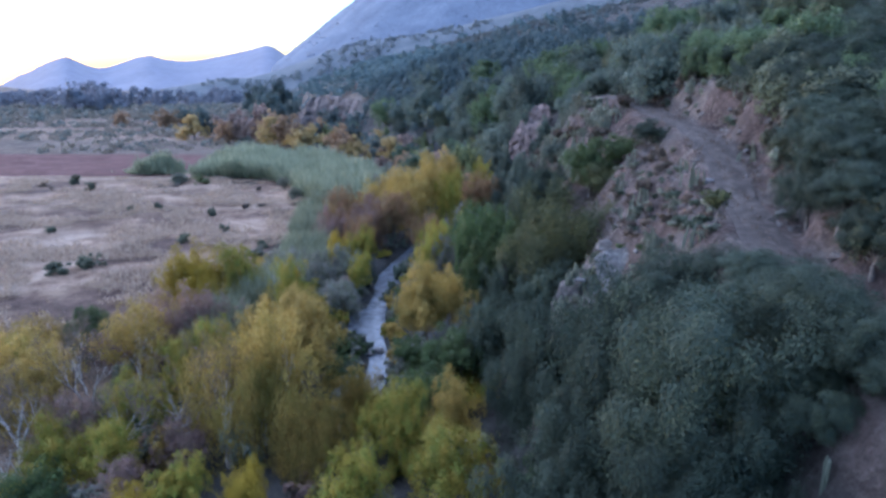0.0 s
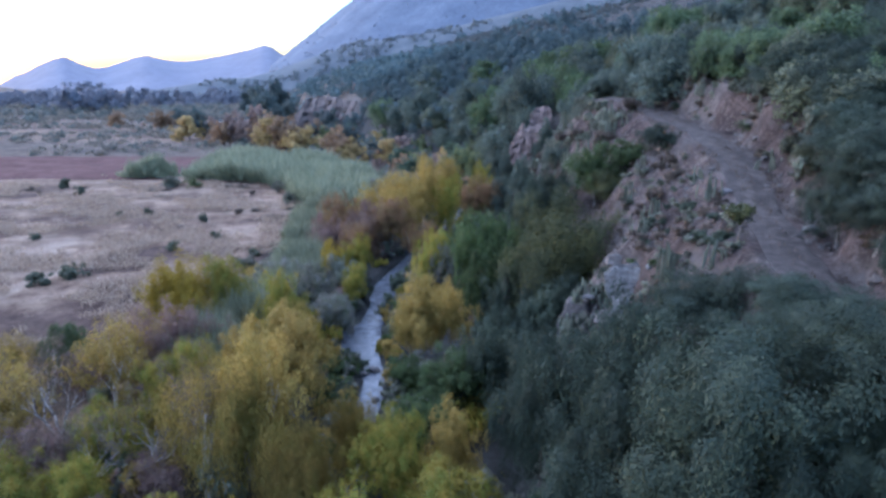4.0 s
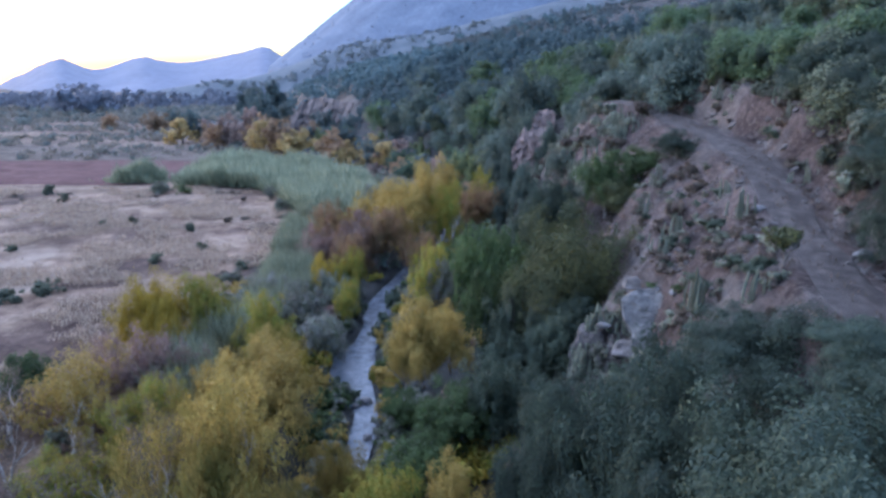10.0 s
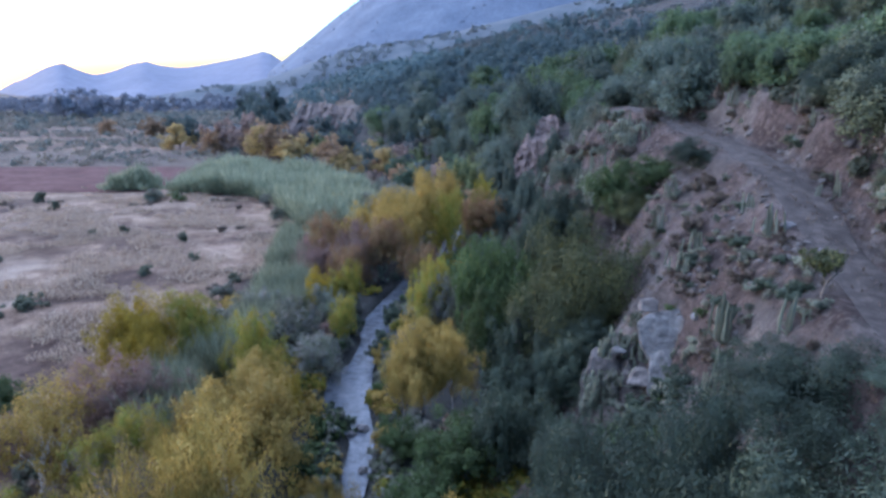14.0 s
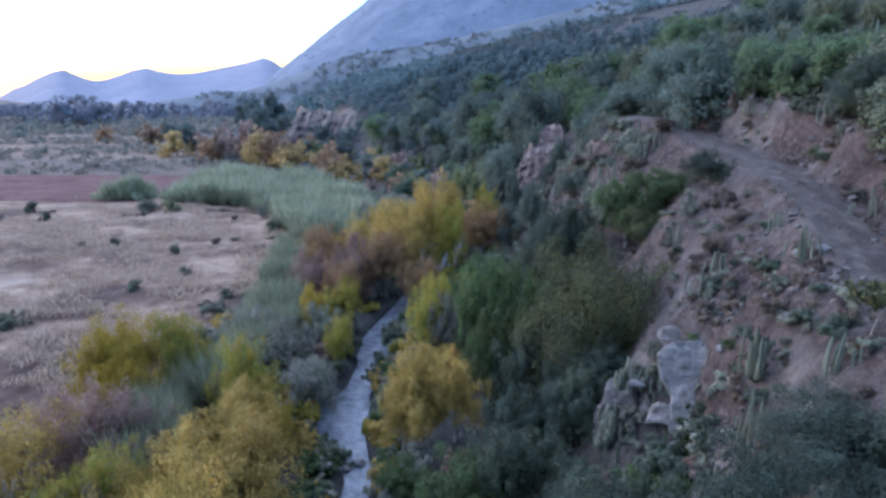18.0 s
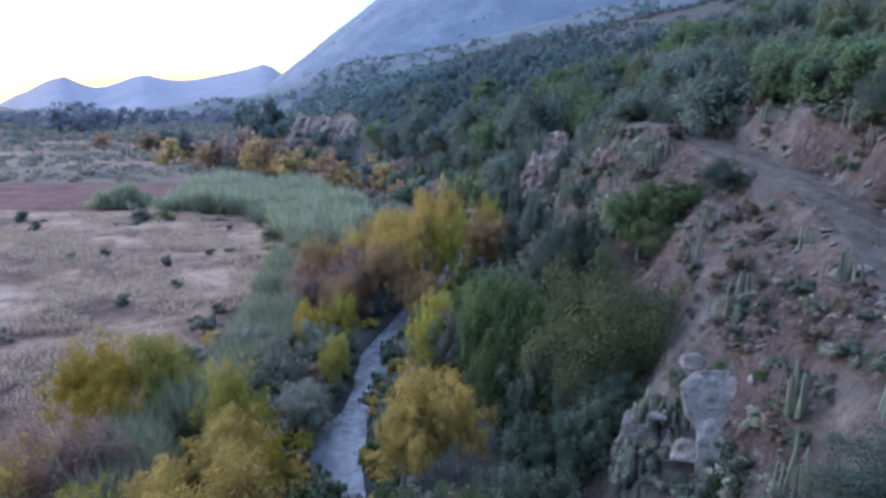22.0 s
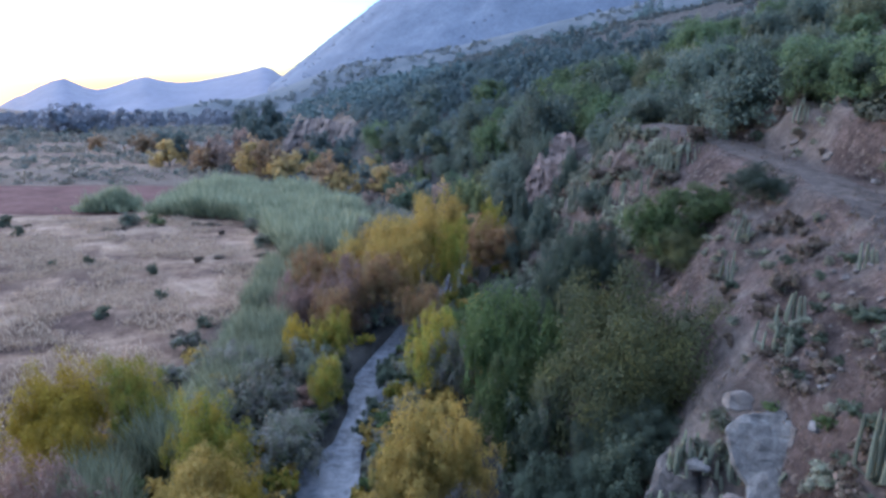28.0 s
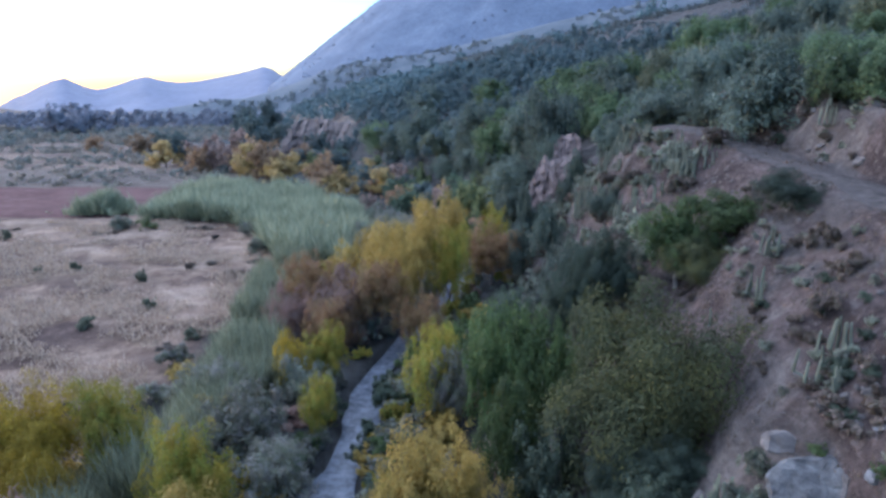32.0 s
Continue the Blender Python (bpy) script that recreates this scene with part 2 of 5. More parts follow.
def toe(y):
    """Foot of the hillside."""
    return np.interp(y, [0, 18, 25, 30, 37, 45, 60, 75, 90, 105, 120, 145, 186, 260, 420, 700], [4.5, 4.6, 4.0, 3.8, 4.6, 4.6, 4.8, 5.4, 4.0, 0.5, -4, -15, -34, -58, -104, -180])


def trail_x(y):
    return np.interp(y, [5, 12.5, 16, 21, 24, 28, 31, 34.5, 38, 42, 46, 50, 56, 64], [11.4, 11.5, 11.5, 11.3, 11.9, 12.9, 13.7, 14.6, 15.2, 15.6, 15.5, 15.2, 14.6, 14.0])


def trail_z(y):
    return np.interp(y, [5, 12.5, 21, 28, 31, 34.5, 38, 42, 50, 58, 64], [7.0, 8.0, 9.1, 9.7, 10.15, 10.8, 11.35, 11.6, 11.9, 12.1, 12.1])


def stream_x(y):
    return np.interp(y, [-20, 10, 20, 29, 33.4, 36.5, 38.3, 39.5, 41.2, 43.9, 47.8, 50.9, 55, 63, 68, 80, 100, 120, 145, 200, 400], [-2, -2.6, -3.0, -3.4, -3.5, -4.6, -4.9, -4.9, -4.5, -4.2, -4.2, -3.8, -2.6, 0.0, 0.9, 1.5, -3, -9, -24, -55, -160])


def stream_w(y):
    return np.interp(y, [0, 25, 29, 33.4, 36, 38, 39.6, 41.2, 44, 48, 51, 60, 400], [0.4, 0.42, 0.46, 0.48, 0.92, 1.12, 1.05, 0.68, 0.76, 0.8, 0.6, 0.7, 1.2])


def plain(x, y):
    return -0.4 - 0.03 * np.clip(y - 75, 0, 6000)


def land(x, y):
    x, y = np.asarray(x, float), np.asarray(y, float)
    s = x - toe(y) - 0.5 * vnoise(x, y, 6, 3)
    rise = np.interp(s, [-1, 0, 1, 2, 4, 5, 7, 9, 13, 17, 27, 35, 60, 100, 200, 400, 900, 3000], [0, 0.1, 1.2, 2.8, 5.0, 6.1, 8.0, 9.3, 11.2, 13.0, 17.0, 19.8, 27, 38, 58, 95, 170, 320])
    base = plain(x, y) + rise
    d = x - trail_x(y)
    zt = trail_z(y)
    low = zt - 0.8 * np.clip(-d - 1.3, 0, 9)
    low = low + (base - low) * smooth((-d - 1.3) / np.interp(y, [16, 24, 29, 48, 58], [2.6, 4.5, 9.5, 9.5, 5.0])) ** np.interp(y, [24, 29], [1.0, 1.6])
    spur = 0.75 * np.clip(vnoise(x * 0.3, y, 2.7, 12) + 0.25, 0, 1) + 0.3 * vnoise(x, y, 0.9, 13)
    up = zt + (2.7 + 0.5 * vnoise(x, y, 7, 8)) * smooth((d - 1.3 - spur) / 1.35) + 0.33 * np.clip(d - 3, 0, 20)
    up = up + (base - up) * smooth((d - 1.5) / 13)
    bench = np.where(d < -1.3, low, np.where(d > 1.3, up, zt))
    w = smooth((68 - y) / 9)
    z = base + (bench - base) * w
    z = z - 2.4 * np.exp(-(((x - 7.7) / 1.5) ** 2) - ((y - 28.9) / 1.8) ** 2) - 0.9 * np.exp(-(((x - 6.0) / 1.3) ** 2) - ((y - 29.3) / 1.2) ** 2) - 1.0 * np.exp(-(((x - 8.3) / 1.4) ** 2) - ((y - 26.2) / 1.4) ** 2)
    z = z - 0.9 * np.exp(-(((x - 7.3) / 1.9) ** 2) - ((y - 36.5) / 2.0) ** 2)
    z = z - 1.4 * np.exp(-(((x - 9.8) / 2.4) ** 2) - ((y - 44.6) / 2.4) ** 2)
    z = z + 1.4 * np.exp(-(((x - 11.5) / 4.0) ** 2) - ((y - 73) / 6.5) ** 2)
    rough = 0.32 * vnoise(x, y, 1.9, 1) - 0.4 * np.abs(vnoise(x, y, 1.1, 6)) + 0.26 * vnoise(x, y, 0.66, 2)
    steep = smooth(s / 3) * (1 - w * smooth((2.0 - np.abs(d)) / 0.8))
    z = z + rough * steep + 0.5 * vnoise(x, y, 14, 5) * smooth(s / 12) + 0.1 * vnoise(x, y, 3.0, 4) * (1 - steep)
    far = np.abs(x - stream_x(y)) / stream_w(y)
    bed = plain(x, y) - 0.75
    return bed + (z - bed) * smooth((far - 0.75) / 0.9)


def ground_z(x, y):
    return float(land(np.array([x]), np.array([y]))[0])


def steps(*runs):
    out = []
    for a, b, d in runs:
        out += list(np.arange(a, b - 1e-6, d))
    return np.array(out + [runs[-1][1]])


def sheet(name, xs, ys, height, mat):
    gx, gy = np.meshgrid(xs, ys)
    z = height(gx, gy)
    v = np.stack([gx.ravel(), gy.ravel(), z.ravel()], 1)
    nx, ny = len(xs), len(ys)
    a = (np.arange(ny - 1)[:, None] * nx + np.arange(nx - 1)[None]).ravel()
    me = bpy.data.meshes.new(name)
    me.from_pydata(v.tolist(), [], np.stack([a, a + 1, a + nx + 1, a + nx], 1).tolist())
    me.polygons.foreach_set("use_smooth", np.ones(len(me.polygons), bool))
    me.materials.append(mat)
    return new(name, me), v


xs = steps((-4000, -600, 400), (-600, -120, 30), (-120, -50, 4), (-50, -12, 0.5), (-12, 24, 0.3), (24, 50, 0.8), (50, 130, 4), (130, 700, 38), (700, 4000, 400))
ys = steps((-300, 0, 50), (0, 62, 0.35), (62, 110, 0.8), (110, 240, 3), (240, 640, 16), (640, 5000, 400))
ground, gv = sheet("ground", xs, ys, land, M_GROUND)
tagged(ground, "dry valley floor and stony hillside soil with dead grass", "ground", kind="structure")
gs = gv[:, 0] - toe(gv[:, 1])
gd = gv[:, 0] - trail_x(gv[:, 1])
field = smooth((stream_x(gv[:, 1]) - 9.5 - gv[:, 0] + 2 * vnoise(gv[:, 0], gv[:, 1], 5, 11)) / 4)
field = field * (1 - smooth((gv[:, 1] - 108) / 14) * (0.2 + 0.4 * smooth(0.5 + vnoise(gv[:, 0], gv[:, 1] * 3, 55, 15))))
field = np.maximum(field, 0.03 * smooth((gs - 42) / 20) * smooth((gv[:, 1] - 130) / 60))
bearing = gv[:, 0] / np.maximum(gv[:, 1], 1)
shelf = smooth((bearing + 0.27) / 0.03) * smooth((-0.1 - bearing) / 0.04) * smooth((gv[:, 1] - 160) / 30)
field = np.maximum(field, 0.3 * shelf)
field = field * (1 - 0.55 * smooth((gv[:, 1] - 360) / 60))
earth = smooth(gs / 2.5) * smooth((20 - gd) / 10) * smooth((75 - gv[:, 1]) / 10)
earth = earth * (1 - 0.8 * smooth((27 - gv[:, 1]) / 3) * smooth((-1.8 - gd) / 1.0))
earth = np.maximum(earth, 0.2 * smooth(gs / 4))
earth = earth * (1 - field)
rock = np.exp(-(((gv[:, 0] - 9.6) / 2.0) ** 2) - ((gv[:, 1] - 72) / 6) ** 2) + np.exp(-(((gv[:, 0] + 33) / 9) ** 2) - ((gv[:, 1] - 185) / 9) ** 2)
mottle = vnoise(gv[:, 0], gv[:, 1], 2.2, 21) + 0.7 * vnoise(gv[:, 0], gv[:, 1], 0.8, 22)
rock = np.clip(rock * 1.6 + 0.75 * smooth(mottle * 1.6) * smooth(gs / 2.5) * smooth((95 - gv[:, 1]) / 20), 0, 1)
cover = ground.data.color_attributes.new("cover", "FLOAT_COLOR", "POINT")
streak = 0.42 + 0.36 * vnoise(gv[:, 0] * 0.45, gv[:, 1], 4.0, 23) + 0.36 * vnoise(gv[:, 0] * 0.6, gv[:, 1], 1.5, 24) + 0.2 * vnoise(gv[:, 0], gv[:, 1], 12, 25)
streak = np.clip(streak, 0.05, 0.66)
path_x = np.interp(gv[:, 1], [38, 45, 50, 54, 60], [-31.3, -31.1, -30.8, -30.2, -28.5])
streak = streak + 0.9 * np.exp(-(((gv[:, 0] - path_x) / 0.75) ** 2)) * smooth((gv[:, 1] - 36) / 3) * smooth((60 - gv[:, 1]) / 5)
streak = streak + 0.32 * np.exp(-(((gv[:, 0] + 37) / 6) ** 2) - ((gv[:, 1] - 56) / 8) ** 2)
streak = streak - 0.5 * np.exp(-(((gv[:, 0] + 26.5) / 5.5) ** 2) - ((gv[:, 1] - 54.5) / 3.5) ** 2) - 0.4 * np.exp(-(((gv[:, 0] + 22) / 5) ** 2) - ((gv[:, 1] - 42) / 6) ** 2)
streak = np.clip(streak - 0.3 * smooth((gv[:, 0] + 17) / 5), 0, 1)
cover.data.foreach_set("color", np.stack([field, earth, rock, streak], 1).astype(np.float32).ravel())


def ribbon(name, mid, half, ys2, across, lift, mat, shape=None):
    """A strip that follows mid(y), across from -1 to 1."""
    v, f = [], []
    k = len(across)
    for y in ys2:
        for a in across:
            x = float(mid(y)) + a * float(half(y)) * (1 + 0.16 * float(vnoise(y, a * 5, 1.3, 31)) + 0.14 * float(vnoise(y, a * 5, 3.7, 32)))
            v.append((x, y, lift(x, y, a)))
    for r in range(len(ys2) - 1):
        for c in range(k - 1):
            i = r * k + c
            f.append((i, i + 1, i + k + 1, i + k))
    me = bpy.data.meshes.new(name)
    me.from_pydata(v, [], f)
    me.polygons.foreach_set("use_smooth", np.ones(len(f), bool))
    me.materials.append(mat)
    return new(name, me)


def rut(a):
    return -0.05 * math.exp(-((abs(a) - 0.5) / 0.16) ** 2)


track = ribbon("dirt_track", trail_x, lambda y: 0.98, np.arange(-60, 63, 0.4), np.linspace(-1, 1, 13), lambda x, y, a: ground_z(x, y) + 0.09 + rut(a) - 0.1 * a * a, M_TRACK)
tagged(track, "rutted stony dirt track along the hillside", "track", kind="structure")
stream = ribbon("stream", stream_x, lambda y: stream_w(y) * 1.12, np.arange(-60, 78, 0.4), np.linspace(-1, 1, 9), lambda x, y, a: float(plain(x, y)) - 0.3, M_WATER)
tagged(stream, "shallow rippled stream reflecting pale sky", "stream", kind="structure")


def patch(name, x0, x1, y0, y1, skew, lift, mat, step=1.0, furrow=0.0):
    v, f = [], []
    us, vs = np.arange(0, x1 - x0 + step, step), np.arange(0, y1 - y0 + step, step)
    for b in vs:
        for a in us:
            edge = min(a, x1 - x0 - a, b, y1 - y0 - b)
            x, y = x0 + a + skew * b, y0 + b + 0.8 * float(vnoise(a, b, 6, 41))
            v.append((x, y, ground_z(x, y) + (lift + furrow * math.sin(b * 3.1) if edge > 0.5 else -0.1)))
    k = len(us)
    for r in range(len(vs) - 1):
        for c in range(k - 1):
            i = r * k + c
            f.append((i, i + 1, i + k + 1, i + k))
    me = bpy.data.meshes.new(name)
    me.from_pydata(v, [], f)
    me.polygons.foreach_set("use_smooth", np.ones(len(f), bool))
    me.materials.append(mat)
    return new(name, me)


ploughed = patch("ploughed_field", -95, -40, 95, 124, -0.12, 0.15, M_RED, 0.9, 0.14)
tagged(ploughed, "bare ploughed field of reddish brown soil", "field", kind="structure")

# ---- far hills ----
def ridge_sheet(name, xs2, ys2, crest, near, far, mat, rough, seed, fan=False):
    def h(x, y):
        t = (y - near) / (far - near)
        c = np.interp(x * far / y if fan else x, crest[0], crest[1])
        g = np.where(t < 1, smooth(t) ** 0.8, 1 - 0.4 * (t - 1))
        return -60 + (c + 60) * np.clip(g, 0, 1) + rough * g * (vnoise(x, y, 90, seed) + 0.5 * vnoise(x, y, 35, seed + 1)) * 0.5
    return sheet(name, xs2, ys2, h, mat)[0], h


# Distance haze is put into the base colours of mountain and hills.
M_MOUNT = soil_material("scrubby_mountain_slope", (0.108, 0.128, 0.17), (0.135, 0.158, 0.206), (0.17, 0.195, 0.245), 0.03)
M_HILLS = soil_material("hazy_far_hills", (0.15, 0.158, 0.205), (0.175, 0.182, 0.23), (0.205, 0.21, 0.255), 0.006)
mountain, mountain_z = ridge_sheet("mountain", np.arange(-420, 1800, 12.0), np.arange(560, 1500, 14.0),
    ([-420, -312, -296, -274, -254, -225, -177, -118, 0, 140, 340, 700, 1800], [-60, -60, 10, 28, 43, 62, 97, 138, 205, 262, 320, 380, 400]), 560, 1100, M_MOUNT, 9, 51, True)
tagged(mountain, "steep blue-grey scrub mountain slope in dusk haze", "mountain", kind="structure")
# The foothill's blue-grey also holds painted haze.
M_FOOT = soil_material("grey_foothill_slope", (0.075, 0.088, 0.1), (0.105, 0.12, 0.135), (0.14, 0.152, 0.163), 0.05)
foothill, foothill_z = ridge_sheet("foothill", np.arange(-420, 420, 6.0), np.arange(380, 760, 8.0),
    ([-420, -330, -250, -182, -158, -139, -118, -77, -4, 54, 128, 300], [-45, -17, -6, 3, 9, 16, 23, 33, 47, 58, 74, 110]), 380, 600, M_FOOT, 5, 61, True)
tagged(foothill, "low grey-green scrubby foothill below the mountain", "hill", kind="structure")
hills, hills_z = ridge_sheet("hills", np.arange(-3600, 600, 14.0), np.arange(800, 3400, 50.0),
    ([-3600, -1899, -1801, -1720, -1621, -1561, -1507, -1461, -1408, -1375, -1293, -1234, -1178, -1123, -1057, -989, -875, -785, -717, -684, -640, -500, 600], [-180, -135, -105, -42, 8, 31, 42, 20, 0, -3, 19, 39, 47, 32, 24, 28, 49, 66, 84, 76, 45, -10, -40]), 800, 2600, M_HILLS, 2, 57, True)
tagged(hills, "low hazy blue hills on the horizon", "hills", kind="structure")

# ---- builders for plants and stones ----
def part(name, me, mat, parent, label=""):
    ob = new(name, me)
    if mat and not me.materials:
        me.materials.append(mat)
    ob.parent = parent
    return tagged(ob, label) if label else ob


def quads(name, c, a, b, corners=3):
    """A mesh of small leaves: centres, half long axes and half short axes."""
    if corners == 3:
        v = np.stack([c - 0.8 * a - b, c - 0.8 * a + b, c + 1.1 * a], 1).reshape(-1, 3)
    else:
        v = np.stack([c - a, c - b, c + a, c + b], 1).reshape(-1, 3)
    k = len(c)
    me = bpy.data.meshes.new(name)
    me.vertices.add(corners * k)
    me.loops.add(corners * k)
    me.polygons.add(k)
    me.vertices.foreach_set("co", v.astype(np.float32).ravel())
    me.loops.foreach_set("vertex_index", np.arange(corners * k, dtype=np.int32))
    me.polygons.foreach_set("loop_start", np.arange(0, corners * k, corners, dtype=np.int32))
    me.update(calc_edges=True)
    return me


def unit(v):
    return v / (np.linalg.norm(v, axis=-1, keepdims=True) + 1e-9)


def crown_points(rng, n, hr, zb, lobes, droop, big=1.0):
    """Leaf centres and outward ways of a crown of radius 1 and height hr: limbs carry lobes, lobes carry clumps of leaves."""
    ring = np.arange(lobes)
    ang = ring * 2.4 + rng.uniform(-0.5, 0.5, lobes)
    rad = 0.74 * np.sqrt(ring / lobes) * rng.uniform(0.8, 1.05, lobes)
    lr = rng.uniform(0.17, 0.38, lobes) * big
    zc = hr * (zb + (1 - zb) * (0.2 + 0.62 * rng.uniform(0.25, 1, lobes) * (1 - 0.75 * rad**2)))
    zc[0] = hr * 0.78
    zc = np.minimum(zc, hr - lr * 0.9)
    m = max(min(n // 60, 190), 12)
    pick = rng.choice(lobes, m, p=lr**2 / (lr**2).sum())
    d = unit(rng.normal(size=(m, 3)) + np.array([0, 0, 0.25]))
    ctr = np.stack([rad * np.cos(ang), rad * np.sin(ang), zc], 1)[pick]
    out = np.stack([rad * np.cos(ang), rad * np.sin(ang), 0 * zc], 1)[pick]
    clump = ctr + d * (lr[pick] * rng.uniform(0.6, 1.0, m))[:, None] * np.array([1, 1, 0.85])
    rc = lr[pick] * rng.uniform(0.24, 0.52, m)
    k = rng.choice(m, n, p=rc**2 / (rc**2).sum())
    e = unit(rng.normal(size=(n, 3)) + 0.7 * d[k] + np.array([0, 0, 0.3]))
    p = clump[k] + e * (rc[k] * np.sqrt(rng.uniform(0.2, 1.2, n)))[:, None]
    loose = (rng.uniform(0, 1, n) < 0.12)[:, None]
    p = p + loose * d[k] * rng.uniform(0, 0.14, (n, 1))
    if droop:
        hang = rng.uniform(0, 1, n) ** 1.5 * droop * hr
        p[:, 2] = np.maximum(p[:, 2] - hang * smooth(np.hypot(p[:, 0], p[:, 1]) * 1.6), 0.06 * hr)
    wide = np.quantile(np.hypot(p[:, 0], p[:, 1]), 0.97)
    low, high = np.quantile(p[:, 2], (0.01, 0.995))
    foot = hr * (0.04 if zb < 0.01 else 0.2 if zb < 0.06 else low / high)
    p = p * np.array([0.97 / wide, 0.97 / wide, 1])
    p[:, 2] = foot + (p[:, 2] - low) * (hr - foot) / (high - low)
    return p, unit(e + 0.5 * d[k] + 0.4 * out[k])


def crown_mesh(name, seed, n, size, hr=1.6, zb=0.12, lobes=16, droop=0.0, long=2.2, big=1.0):
    rng = np.random.default_rng(seed)
    p, d = crown_points(rng, n, hr, zb, lobes, droop, big=big)
    nrm = unit(d + 0.48 * rng.normal(size=(n, 3)) + np.array([0, 0, 0.35]))
    if droop > 0.3:
        a = unit(np.array([0, 0, -1.0]) + 0.3 * rng.normal(size=(n, 3)))
    else:
        a = unit(np.cross(nrm, rng.normal(size=(n, 3))))
    b = unit(np.cross(nrm, a))
    s = size * rng.uniform(0.6, 1.4, (n, 1))
    inner = rng.uniform(0, 1, n) < 0.08
    heart = np.array([0, 0, hr * 0.5])
    p[inner] = heart + (p[inner] - heart) * rng.uniform(0.35, 0.8, (inner.sum(), 1))
    s[inner] *= 2.2
    return quads(name, p, a * s * long / 2, b * s / 2)


def tubes(name, segs, sides=5):
    """Tapered tubes joined in one mesh: (start, end, radius, end radius)."""
    v, f = [], []
    for p, q, r0, r1 in segs:
        p, q = Vector(p), Vector(q)
        ax = (q - p).normalized()
        u = ax.orthogonal().normalized()
        w = ax.cross(u)
        i = len(v)
        for c, r in ((p, r0), (q, r1)):
            for k in range(sides):
                t = 2 * math.pi * k / sides
                v.append(tuple(c + (u * math.cos(t) + w * math.sin(t)) * r))
        for k in range(sides):
            f.append((i + k, i + (k + 1) % sides, i + sides + (k + 1) % sides, i + sides + k))
        f.append(tuple(range(i + sides, i + 2 * sides)))
    me = bpy.data.meshes.new(name)
    me.from_pydata(v, [], f)
    me.polygons.foreach_set("use_smooth", np.ones(len(f), bool))
    return me


def limb_segs(rng, levels, hr, spread, r0, fork=0.28, kids=(3, 4)):
    segs = []

    def grow(p, way, length, r, level):
        q = p
        for _ in range(3):
            way = (way + Vector(rng.normal(size=3) * 0.16)).normalized()
            nq = q + way * length / 3
            segs.append((q, nq, r, r * 0.84))
            q, r = nq, r * 0.84
        if level:
            for _ in range(int(rng.integers(*kids)) + 1):
                t = rng.uniform(0, 2 * math.pi)
                side = Vector((math.cos(t), math.sin(t), 0)) * spread
                grow(q, (way + side + Vector((0, 0, 0.25))).normalized(), length * rng.uniform(0.55, 0.8), r * 0.62, level - 1)

    grow(Vector((0, 0, -0.15)), Vector((0, 0, 1)), fork * hr, r0, levels)
    return segs


KINDS = {}


def kind_of_tree(name, leaf, bark, near, size, hr=1.6, zb=0.12, lobes=16, droop=0.0, long=2.2, levels=2, spread=0.8, variants=3, r0=0.07, fork=0.28, kids=(3, 4), big=1.0):
    made = []
    for k in range(variants):
        seed = sum(ord(c) for c in name) * 7 + k
        rng = np.random.default_rng(seed)
        crown = crown_mesh(name + "_crown", seed, near, size, hr, zb, lobes, droop, long, big)
        crown.materials.append(LEAVES[leaf])
        trunk = tubes(name + "_trunk", limb_segs(rng, levels, hr, spread, r0, fork, kids))
        trunk.materials.append(bark)
        made.append((trunk, crown))
    KINDS[name] = (made, hr)


kind_of_tree("willow", "willow", M_PALE_BARK, 42000, 0.0085, 1.35, 0.1, 30, 0.45, 5.0, levels=3)
kind_of_tree("yellow", "yellow", M_BARK, 19000, 0.0165, 1.35, 0.05, 26, 0.0, 2.4)
kind_of_tree("lime", "lime", M_BARK, 19000, 0.0165, 1.4, 0.05, 26, 0.0, 2.4)
kind_of_tree("rust", "rust", M_BARK, 19000, 0.0165, 1.3, 0.02, 28, 0.0, 2.4, levels=3)
kind_of_tree("gold", "gold", M_PALE_BARK, 19000, 0.0165, 1.45, 0.05, 26, 0.0, 2.4, levels=3)
kind_of_tree("mauve", "mauve", M_PALE_BARK, 8000, 0.0155, 1.0, 0.0, 26, 0.0, 5.0, levels=3)
kind_of_tree("green", "green", M_BARK, 15000, 0.025, 1.4, 0.05, 32, 0.0, 1.9)
kind_of_tree("olive", "olive", M_BARK, 60000, 0.0098, 1.35, 0.03, 15, 0.0, 3.2, variants=2, big=1.45)
kind_of_tree("dusky", "deep", M_BARK, 60000, 0.0098, 1.4, 0.03, 24, 0.0, 3.2, variants=2)
kind_of_tree("thorn", "thorn", M_BARK, 70000, 0.0092, 1.35, 0.03, 22, 0.0, 3.2, variants=2, big=1.1)
kind_of_tree("leafy", "dusky", M_BARK, 9000, 0.03, 1.4, 0.03, 30, 0.0, 2.0)
kind_of_tree("sage", "sage", M_BARK, 5500, 0.02, 1.1, 0.0, 24, 0.0, 5.0)
kind_of_tree("grey", "grey", M_PALE_BARK, 6500, 0.018, 1.1, 0.0, 24, 0.0, 5.0, levels=3)
kind_of_tree("bare", "dry", M_PALE_BARK, 1500, 0.0095, 1.5, 0.3, 24, 0.0, 5.0, levels=4, r0=0.1, fork=0.32, variants=2, kids=(2, 3))
kind_of_tree("sparse", "gold", M_PALE_BARK, 4200, 0.019, 1.4, 0.35, 26, 0.0, 2.4, levels=4, r0=0.09, fork=0.34, variants=2, kids=(2, 3))
kind_of_tree("sapling", "olive", M_BARK, 1500, 0.06, 1.5, 0.6, 14, 0.0, 2.0, r0=0.06, fork=0.5)
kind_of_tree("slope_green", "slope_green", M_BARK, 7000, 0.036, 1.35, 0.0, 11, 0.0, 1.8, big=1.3)
